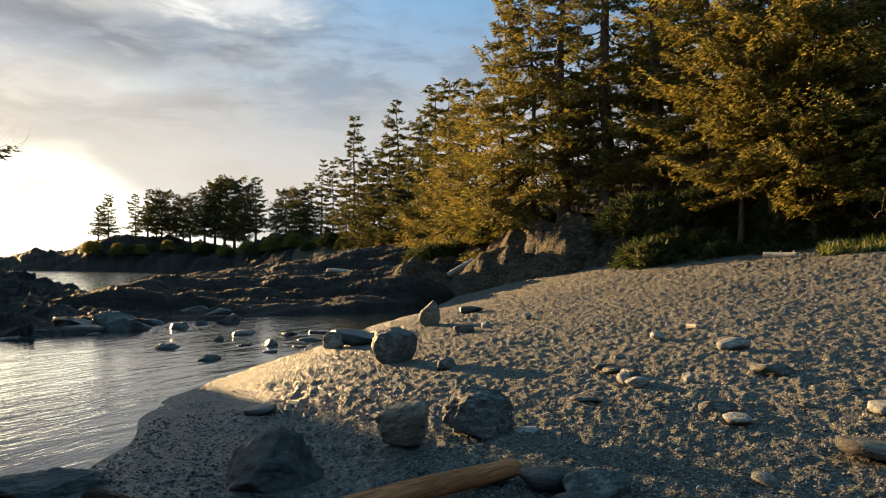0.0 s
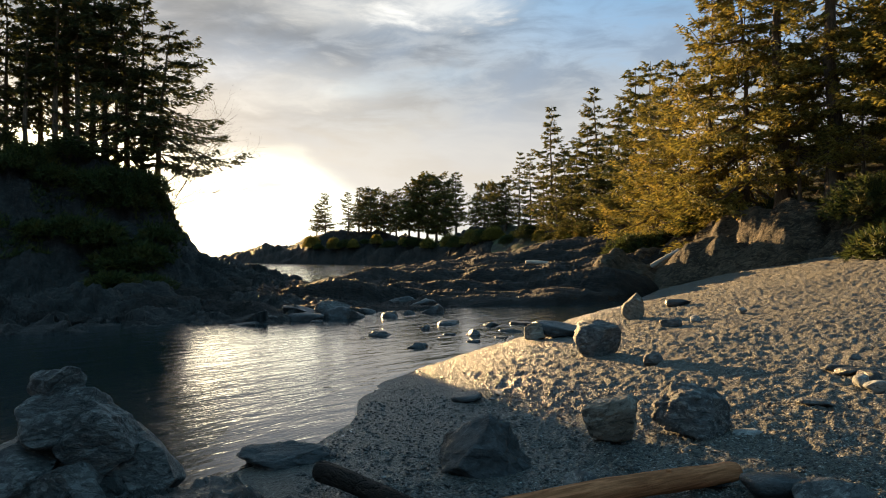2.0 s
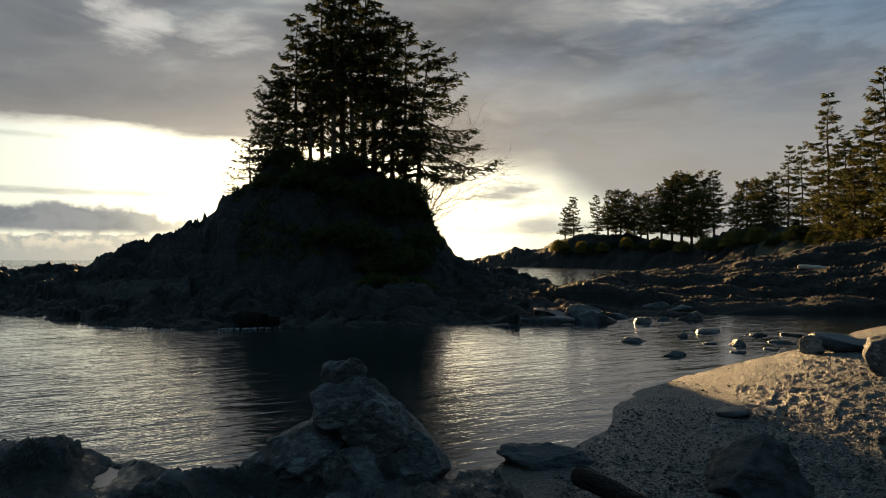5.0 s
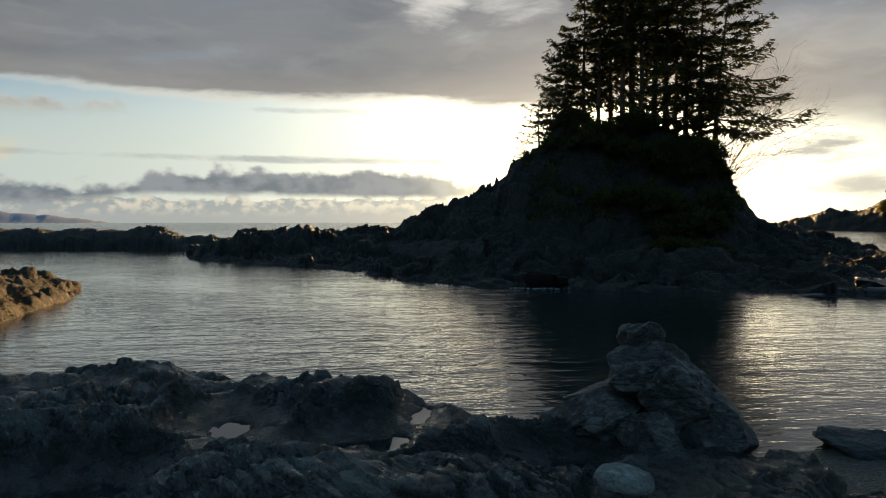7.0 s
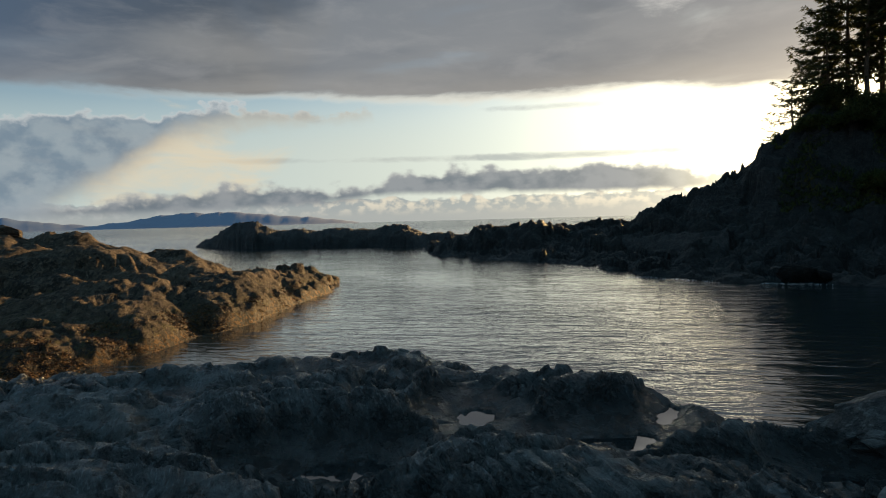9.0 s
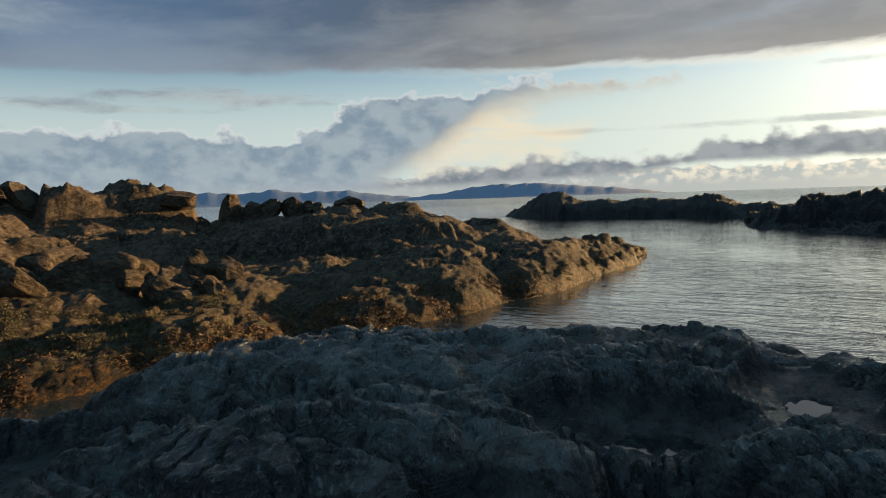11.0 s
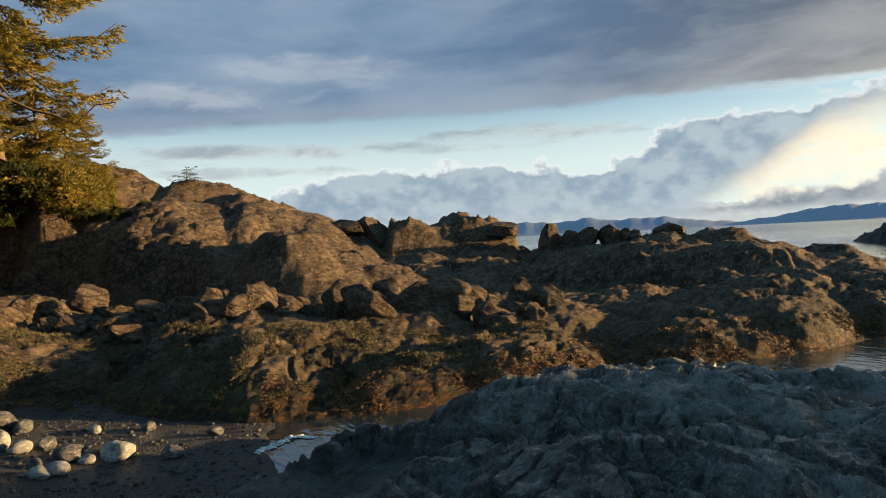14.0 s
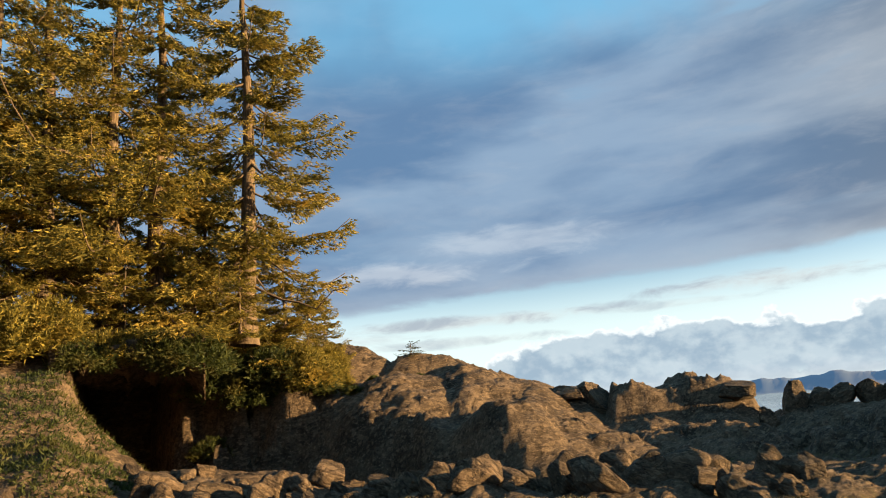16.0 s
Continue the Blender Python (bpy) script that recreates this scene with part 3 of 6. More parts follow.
def sheet(name, mat, a0, a1, na, r0, r1, nr, height, label, category="rock", kind="structure"):
    """Ground as a fan-shaped sheet between two bearings and two distances."""
    a = np.radians(np.linspace(a0, a1, na))[:, None]
    r = (r0 * (r1 / r0) ** np.linspace(0, 1, nr))[None, :]
    i, j = np.arange(na)[:, None] + 0 * np.arange(nr)[None, :], 0 * np.arange(na)[:, None] + np.arange(nr)[None, :]
    inner = (i > 0) & (i < na - 1) & (j > 0) & (j < nr - 1)
    a = a + inner * 0.7 * (lattice(i, j, 7) - 0.5) * radians(abs(a1 - a0)) / (na - 1)
    r = r * (1 + inner * 0.7 * (lattice(i, j, 8) - 0.5) * ((r1 / r0) ** (1 / (nr - 1)) - 1))
    x, y = -np.sin(a) * r, np.cos(a) * r
    z = height(x, y)
    v = np.stack([x, y, z], -1).reshape(-1, 3)
    f = grid_faces(na, nr)
    if a1 > a0:
        f = f[:, ::-1]
    ob = new(name, array_mesh(name, v, f, mat))
    return tagged(ob, label, category, "", kind)


def land(knots, apron=0.0, apron_high=0.0, power=1.0, under=1.2):
    """Height of a landform given by bearing, foot, crest and back distances and crest height."""
    k = np.array(sorted(knots))

    def height(x, y):
        b, r = polar(x, y)
        foot, crest, top, back = (np.interp(b, k[:, 0], k[:, i]) for i in (1, 2, 3, 4))
        t = (r - foot) / np.maximum(crest - foot, 0.1)
        up = np.clip(t, 0, 1)
        if apron:
            low = np.clip(up / apron, 0, 1) * apron_high
            s = low + (1 - apron_high) * smooth(apron * 0.8, 1.0, up)
        else:
            s = up ** power
        z = s * top
        z = np.where(t < 0, np.maximum(t * (crest - foot) * 0.5, -under), z)
        u = np.clip((r - crest) / np.maximum(back - crest, 0.1), 0, 1)
        z = np.where(t > 1, top - (top + under) * u ** 1.6, z)
        out = np.minimum(b - k[0, 0], k[-1, 0] - b)
        return np.where(out < 0, -under, z), t

    return height


# ---- sea and ground ----


def sea():
    a = np.radians(np.linspace(0, 360, 181))[:, None]
    r = np.concatenate([[0.5], 4 * (4900 / 4) ** np.linspace(0, 1, 120)])[None, :]
    x, y = -np.sin(a) * r, np.cos(a) * r
    v = np.stack([x, y, np.zeros_like(x)], -1).reshape(-1, 3)
    tagged(new("water", array_mesh("water", v, grid_faces(181, 121)[:, ::-1], "sea_water")), "dark rippled sea water of a sheltered cove", "sea", "", "structure")


# the beach's waterline: y, x
SHORE = np.array([(0, -5.2), (10, -6.4), (12, -5.8), (13.7, -5.9), (16, -6.6), (18.4, -6.9), (21.7, -6.5), (25.4, -6.0), (29.3, -5.2), (32, -4.6), (38.6, -4.0), (46, -2.6), (54, -0.5), (70, 0.0)])


def beach_height(x, y):
    rise = 0.055 + 0.0026 * np.maximum(y - 12, 0)
    shore = np.interp(y, SHORE[:, 0], SHORE[:, 1]) + 0.12 * soft_noise(y * 0.45, y * 0, 6)
    z = (x + 5.5) * rise - rise * (shore + 5.5) * np.exp(-np.maximum(x - shore, 0) / 9)
    z = z + 0.10 * fbm(x * 0.15, y * 0.15, 3, 3) * smooth(0.0, 0.6, z)
    return np.where(z < 0, z * 0.8, z)


def beach_relief(x, y):
    z = beach_height(x, y)
    wx, wy = x + 0.12 * soft_noise(x * 1.7, y * 1.7, 8), y + 0.12 * soft_noise(x * 1.7, y * 1.7, 18)
    d1, o1 = cells(wx * 4.0, wy * 3.3, 11)
    d2, o2 = cells(wx * 8.0, wy * 7.0, 14)
    dry = smooth(0.02, 0.25, z + 0.18 * soft_noise(x * 0.5, y * 0.5, 31))
    d3, o3 = cells(wx * 2.4, wy * 2.1, 19)
    z = z + dry * (0.085 * (np.minimum(d1, 0.7) - 0.45) * (0.5 + 1.0 * o1) + 0.085 * (np.minimum(d2, 0.7) - 0.45) * o2 + 0.05 * (np.minimum(d3, 0.8) - 0.45) * o3 + 0.035 * fbm(x * 1.6, y * 1.6, 3, 41))
    return z + 0.014 * smooth(0.0, 0.2, z) * fbm(x * 3, y * 3, 3, 21)


sea()
sheet("ground", "gravel", 40, -44, 700, 5.5, 95, 420, beach_relief, "coarse grey gravel beach trodden into dimples", "beach")

island_knots = [(78, 70, 75, 0.2, 99), (74, 62, 72, 2.1, 96), (66.5, 51, 72, 2.3, 96), (61.6, 42, 72, 2.6, 96), (60.2, 41, 72, 3.7, 96), (58.2, 40, 72, 4.5, 96), (56.8, 39, 72, 5.5, 96), (54.3, 38, 72, 6.5, 96),
                (53.4, 38, 72, 7.7, 96), (52.7, 38, 72, 9.0, 96), (51.7, 37, 72, 9.6, 96), (50, 37, 72, 11.2, 96), (49, 37, 72, 12.1, 96), (43, 37, 72, 12.5, 96), (38.3, 37.5, 72, 10.5, 96), (36.9, 38, 72, 8.8, 96),
                (35.9, 38, 72, 5.8, 96), (34.7, 38, 72, 4.0, 96), (32.4, 38, 71, 3.0, 95), (29.3, 37, 67, 1.5, 91), (26, 41, 60, 0.2, 84), (23, 43, 56, -0.6, 80)]
island_base = land(island_knots, 0.7, 0.12)


def island_height(x, y):
    z, t = island_base(x, y)
    n = fbm(x * 0.25 + y * 0.15, y * 0.3 - x * 0.1, 6, 51, 0.55, False, True)
    low = smooth(0.6, 0.1, t)
    z = terraces(z + 0.5 * soft_noise(x * 0.3, y * 0.3, 57), 1.1, 0.6)
    return z + np.clip(t * 4 + 0.5, 0.0, 1) * (0.4 * n + 0.45 * facets(x * 0.4 + 0.4 * soft_noise(x * 0.4, y * 0.4, 55), y * 0.4, 61) + 0.2 * facets(x * 1.0, y * 1.0, 64) + 0.2 * low * fbm(x * 0.8, y * 0.8, 3, 58))


flats_base = land([(40, 39, 56, 0.6, 70), (36, 39, 60, 1.3, 75), (31, 40, 60, 0.7, 74), (26, 41, 60, 0.5, 76), (23, 42, 64, 0.6, 84), (20.5, 44, 80, 1.2, 112), (18, 45, 90, 1.6, 130), (14, 48, 112, 2.4, 190), (10, 50, 120, 3.8, 200),
                   (7, 50, 122, 5.4, 200), (3, 54, 116, 6.5, 190), (0, 62, 106, 7.0, 180), (-3, 72, 98, 7.0, 150)], 0, 0, 0.85)


def flats_height(x, y):
    z, t = flats_base(x, y)
    b, r = polar(x, y)
    wall = 0.35 * np.exp(-((b - 3.0) / 4.2) ** 2) * smooth(44, 48, r) * smooth(66, 52, r)
    return z + wall + np.clip(t * 6 + 0.4, 0.0, 1) * (0.95 * slabs(x * 0.075 + y * 0.04 + 0.3 * soft_noise(x * 0.15, y * 0.15, 79), y * 0.17 - x * 0.04, 71, 1.0, 1.6) + 0.34 * slabs(x * 0.20, y * 0.34 - x * 0.1, 73, 0.9, 2.0) + 0.12 * slabs(x * 0.7, y * 0.9, 76, 0.8, 2.2) + 0.10 * facets(x * 0.5, y * 0.6, 78) + 0.08 * fbm(x * 0.9, y * 1.0, 4, 77, 0.6, True))


hill_knots = [(34, 400, 410, 0.5, 470), (32, 330, 360, 5.3, 460), (29.6, 310, 340, 8.5, 450), (28, 300, 330, 6.9, 450), (26.6, 290, 320, 12.0, 450), (23.4, 275, 310, 14.5, 440), (18, 245, 288, 10.5, 430), (16.5, 232, 280, 9.0, 420), (13.5, 205, 250, 13.0, 400), (10, 175, 220, 12.5, 380), (5, 145, 180, 11.5, 350), (0, 112, 140, 11.0, 320),
              (-3, 88, 114, 12, 300), (-10, 74, 96, 16, 260), (-16, 68, 90, 18, 220), (-25, 64, 88, 20, 220), (-33, 60, 86, 20, 220), (-60, 54, 86, 20, 220)]
hill_base = land(hill_knots, 0, 0, 0.75, 1.5)


def hill_height(x, y):
    z, t = hill_base(x, y)
    up = np.clip(t, 0, 1)
    return np.where(t > 0, np.maximum(z, 0) + np.maximum(beach_height(x, y), 0) * (1 - up) * 0.9 + 1.1 * fbm(x * 0.12, y * 0.12, 6, 91) * np.clip(t * 4, 0, 1), z)


ledge_knots = [(4.5, 58, 64, 1.2, 80), (2.5, 62, 71, 3.0, 92), (-0.6, 66, 80, 4.4, 100), (-5, 61, 75, 6.4, 100), (-9.6, 58, 72, 6.2, 96), (-15, 53, 67, 6.6, 94), (-20, 51, 65, 7.1, 92), (-26, 50, 64, 7.2, 90), (-32, 50, 64, 7.6, 90), (-46, 48, 64, 7.6, 90)]
ledge_base = land(ledge_knots, 0, 0, 0.85, 1.0)


def ledge_height(x, y):
    warp = 1 + 0.045 * fbm(x * 0.13, y * 0.08, 3, 93)
    z, t = ledge_base(x * warp, y * warp)
    wx, wy = x + soft_noise(x * 0.2, y * 0.2, 96), y + soft_noise(x * 0.2, y * 0.2, 92)
    return z + np.clip(t * 2, 0, 1) * np.clip(2.2 - t, 0, 1) * (1.5 * slabs(wx * 0.14 + 0.04 * wy, wy * 0.12, 95, 1.0, 1.4) + 0.7 * slabs(wx * 0.4, wy * 0.3, 97, 0.8, 2.0) + 0.3 * slabs(wx * 1.1, wy * 0.8, 94, 0.8, 2.4) + 0.2 * fbm(x * 0.8, y * 0.8, 4, 98)) - 0.3


reef_knots = [(96.5, 128, 131, -0.6, 138), (95.3, 118, 124, 0.9, 134), (93.9, 112, 118, 2.6, 132), (91.5, 104, 111, 4.1, 126), (89.8, 103, 108, 2.5, 122), (83, 98, 104, 2.7, 118), (79.6, 93, 99, 2.8, 112), (77.8, 90, 96, 1.5, 110),
              (71.5, 80, 88, 1.9, 104), (66, 70, 80, 2.2, 98), (60, 58, 72, 2.5, 92), (55, 52, 66, 2.4, 88)]
reef_base = land(reef_knots, 0, 0, 0.45)


def reef_height(x, y):
    z, t = reef_base(x, y)
    return z + np.clip(t * 3 + 0.3, 0.0, 1) * (0.4 * fbm(x * 0.16, y * 0.16, 5, 101, 0.55, False, True) + 0.35 * slabs(x * 0.13, y * 0.13, 104) + 0.15 * facets(x * 0.4, y * 0.4, 106) + 0.2 * fbm(x * 0.6, y * 0.6, 4, 103))


front_knots = [(84.3, 38, 40, -0.3, 46), (85.7, 35.5, 39, 0.25, 46), (88, 31.5, 37, 0.9, 46), (91.6, 25.7, 31, 1.25, 44), (99.3, 21, 27, 1.3, 44), (107, 18.8, 25, 1.05, 44), (112, 17.7, 24, 1.05, 44), (119, 16, 22, 1.0, 44), (123, 15.5, 22, 1.0, 42),
               (131.6, 14.8, 21, 1.0, 40), (136, 14.6, 21, 1.2, 38), (141, 14.8, 22, 1.5, 38), (147, 15.8, 23, 1.6, 38), (151, 16.7, 24, 1.6, 38), (155, 17.4, 26, 2.0, 38), (159, 18.2, 26, 2.4, 37), (162, 19, 26.5, 2.75, 36), (164.4, 19, 27, 2.85, 36), (165.7, 19, 27.5, 3.25, 37), (167.2, 19, 28, 3.85, 38), (168.6, 19, 28.5, 4.5, 40), (170, 19, 29.5, 5.7, 42), (176, 20, 31, 7.0, 46), (192, 20, 31, 8, 46)]
front_base = land(front_knots, 0, 0, 0.8)


def front_height(x, y):
    z, t = front_base(x, y)
    wx, wy = x + 0.5 * soft_noise(x * 0.3, y * 0.3, 118), y + 0.5 * soft_noise(x * 0.3, y * 0.3, 112)
    z = z + np.clip(t * 4 + 0.5, 0.0, 1) * ((0.40 - 0.2 * smooth(28, 34, np.hypot(x, y))) * slabs(wx * 0.16 + wy * 0.06, wy * 0.30 - wx * 0.12, 111, 1.0, 1.3) + 0.17 * slabs(wx * 0.40, wy * 0.75 - wx * 0.2, 117, 0.8, 1.8) + 0.05 * slabs(wx * 1.1 + 0.2 * y, wy * 1.7, 113, 0.7, 2.0) + 0.022 * slabs(x * 2.3, y * 3.2, 114, 0.7, 2.6) + 0.012 * slabs(x * 5, y * 6, 108, 0.7, 2.6) + 0.05 * fbm(wx * 0.9, wy * 1.6, 5, 107, 0.6, True) + 0.03 * facets(wx * 1.4 + 0.3 * wy, wy * 2.0, 105) + 0.012 * facets(x * 3.2, y * 4.0, 102))
    rough = smooth(0.0, 0.4, soft_noise(x * 0.22, y * 0.22, 116))
    z = z + np.clip(t * 4, 0, 1) * rough * (0.16 * facets(wx * 0.7, wy * 1.0, 120) - 0.16 * slits(x, y, wy * 1.5 - wx * 0.5, wx * 0.5, 110))
    return terraces(z, 0.45, 0.15) + 0.015 * fbm(x * 5, y * 5, 3, 119)


back_knots = [(85, 40, 44, -0.5, 50), (88, 36, 42, 0.5, 50), (92, 32, 40, 1.2, 52), (96, 29, 40, 1.8, 54), (100, 28, 41, 2.3, 56), (103, 28, 42, 2.9, 56), (108, 28, 43, 2.7, 58), (113, 28, 45, 2.6, 58), (119, 28, 46, 2.6, 60), (126, 28, 47, 3.0, 64),
              (130, 28, 47, 3.4, 64), (134, 28, 47, 4.6, 66), (137, 28, 47, 5.9, 68), (141, 28, 46, 7.5, 70), (146, 30, 46, 8.1, 70), (150, 32.5, 46, 8.35, 70), (154, 34.5, 44, 8.9, 70), (156, 34.2, 44, 9.0, 72), (158.0, 34.4, 43.5, 9.0, 72), (160.5, 35.0, 43, 9.0, 72), (162.0, 36.2, 43, 8.9, 72), (163.2, 43, 46, 9.0, 72), (164.4, 47, 49, 9.0, 72), (168, 47, 49, 9.2, 72), (169.5, 32, 38.5, 9.2, 72), (174, 31, 39, 9.4, 72), (185, 28, 39, 10, 72), (200, 26, 40, 10, 72)]
WALL_FOOT = np.array([(134, 30.0), (137, 30.0), (141, 31.0), (146, 33.5), (150, 35.5), (154, 37.4), (158, 38.8), (161, 40.0)])
back_base = land(back_knots, 0, 0, 0.75)


def back_height(x, y):
    z, t = back_base(x, y)
    b, r = polar(x, y)
    # the steep face that turns from the sun, with the bench at its foot
    foot = np.interp(b, WALL_FOOT[:, 0], WALL_FOOT[:, 1]) + 0.9 * soft_noise(x * 0.35, y * 0.35, 131)
    face = smooth(130.0, 140.5, b) * smooth(164.6, 163.6, b)
    z = z + face * (1.0 + (np.maximum(z, 4.5) - 1.0) * smooth(0.0, 2.8, r - foot) - z) * (t > 0)
    wx, wy = x + 0.9 * soft_noise(x * 0.2, y * 0.2, 128), y + 0.9 * soft_noise(x * 0.2, y * 0.2, 122)
    z = z + np.clip(t * 4, 0.0, 1) * (0.75 * slabs(wx * 0.11 + wy * 0.05, wy * 0.2 - wx * 0.08, 121, 1.0, 1.3) + 0.30 * slabs(wx * 0.28, wy * 0.5 - wx * 0.14, 127, 0.8, 1.8) + 0.09 * slabs(wx * 0.8 + 0.2 * y, wy * 1.2, 123, 0.7, 2.0) + 0.04 * slabs(x * 1.5, y * 2.1, 124, 0.7, 2.6) + 0.02 * slabs(x * 3, y * 4, 134, 0.7, 2.6) + 0.09 * fbm(wx * 0.5, wy * 0.9, 5, 133, 0.6, True) + 0.05 * facets(wx * 0.9 + 0.3 * wy, wy * 1.3, 138) + 0.022 * facets(x * 2.1, y * 2.7, 140))
    rough = smooth(-0.1, 0.35, soft_noise(x * 0.14, y * 0.14, 126))
    z = z + np.clip(t * 4, 0, 1) * rough * (0.20 * facets(wx * 0.45, wy * 0.7, 125) - 0.25 * slits(x, y, wy * 0.9 - wx * 0.3, wx * 0.3, 130))
    block = smooth(118.9, 120.2, b) * smooth(130.6, 129.6, b) * smooth(43.2, 44.6, r + 0.25 * (b - 125)) * smooth(50, 47.5, r)
    z = z + block * (1.35 + 0.075 * (b - 120)) * (1 + 0.12 * facets(b * 0.5, r * 0.3, 137))
    crag = smooth(151.5, 154, b) * smooth(163, 161.8, b) * smooth(36.5, 38.5, r) * smooth(46, 43, r)
    z = z + crag * (0.6 * facets(x * 0.45, y * 0.45, 135) + 0.5 * facets(x * 1.1, y * 1.1, 136) - 0.5 * slits(x, y, x * 0.5, y * 0.3, 139))
    return terraces(z, 0.9, 0.15) + 0.03 * fbm(x * 3, y * 3, 3, 129) - 0.3


SHELF = np.array([(5, 7.3), (17, 8.7), (24, 10.1), (29, 10.6), (37, 11.7), (48, 12.0), (52, 11.2), (57, 12.2), (61, 13.4), (66, 14.1), (71, 14.7), (82, 16.6), (91, 16.4), (95, 15.3), (100, 15.4), (109, 15.0), (119, 14.0), (132, 11.6), (148, 9.6), (160, 9), (185, 8)])
# pools: bearing, distance, half length, half width, turn, level
POOLS = [(64.0, 10.4, 0.66, 0.34, 25, 0.22), (74.6, 11.5, 0.28, 0.46, 0, 0.24), (85.4, 14.7, 0.34, 0.34, 0, 0.36), (90.9, 14.3, 0.28, 0.28, 0, 0.36), (85.2, 9.4, 0.52, 0.34, 8, 0.24), (48.6, 9.7, 0.26, 0.22, 0, 0.22), (60.0, 11.9, 0.14, 0.5, -8, 0.24), (75.7, 13.8, 0.38, 0.22, 10, 0.28), (143.6, 9.5, 0.85, 0.30, 4, 0.15), (135.6, 8.5, 0.2, 0.3, 12, 0.2)]
# swelling humps of the shelf: bearing, distance, half length across, half depth, top, turn
HUMPS = [(64.5, 12.0, 2.1, 1.35, 0.82, -8), (71.5, 8.2, 1.9, 1.15, 0.86, -14), (88.5, 10.6, 1.9, 1.5, 0.92, -6), (81.6, 15.0, 1.3, 1.0, 0.92, 0), (80.5, 12.6, 1.9, 1.2, 0.78, -10), (73.2, 14.2, 1.7, 0.9, 0.70, -6), (94.0, 13.9, 1.9, 1.2, 0.80, 6), (55.0, 9.9, 1.5, 1.2, 0.72, -10),
         (112.5, 11.9, 3.7, 2.6, 1.08, 6), (101.5, 13.2, 2.2, 1.6, 0.96, 0), (127.5, 10.8, 2.6, 2.1, 0.82, 10), (99.5, 8.9, 2.0, 1.3, 1.0, -6), (113.0, 7.9, 2.2, 1.3, 1.1, 4), (128.0, 7.6, 1.9, 1.3, 0.9, 8), (93.5, 7.9, 1.2, 0.9, 0.78, 0), (34.0, 9.4, 2.0, 1.1, 0.52, 8),
         (26.0, 9.7, 1.2, 0.8, 0.36, 0), (44.0, 10.6, 1.9, 1.4, 0.66, 0), (55.6, 7.9, 1.5, 0.9, 0.66, -8), (66.5, 14.0, 1.2, 0.6, 0.55, 0), (107.0, 14.6, 1.2, 0.7, 0.68, 0)]


def humps(x, y):
    """Whaleback ridges that meet in clefts."""
    best = np.full(np.shape(x), 0.10)
    for b, r, across, deep, top, turn in HUMPS:
        px, py = spot(b, r)
        a = radians(b + turn)
        u, w = (x - px) * math.cos(a) + (y - py) * math.sin(a), (y - py) * math.cos(a) - (x - px) * math.sin(a)
        q = np.abs(u / across) ** 2.5 + np.abs((w - 0.1 * deep) / deep) ** 2.5
        best = np.maximum(best, -0.02 + (top - 0.18) * np.clip(1 - q * 0.8, 0, 1) ** 0.5 - 0.05 * u / across)
    return best


def pool_way(x, y, pool):
    b, r, ln, wd, turn, _ = pool
    px, py = spot(b, r)
    a = radians(b + turn)
    u, w = (x - px) * math.cos(a) + (y - py) * math.sin(a), (y - py) * math.cos(a) - (x - px) * math.sin(a)
    return np.hypot(u / ln, w / wd) + 0.5 * soft_noise(x * 2.6, y * 2.6, 171) + 0.2 * soft_noise(x * 7, y * 7, 172)


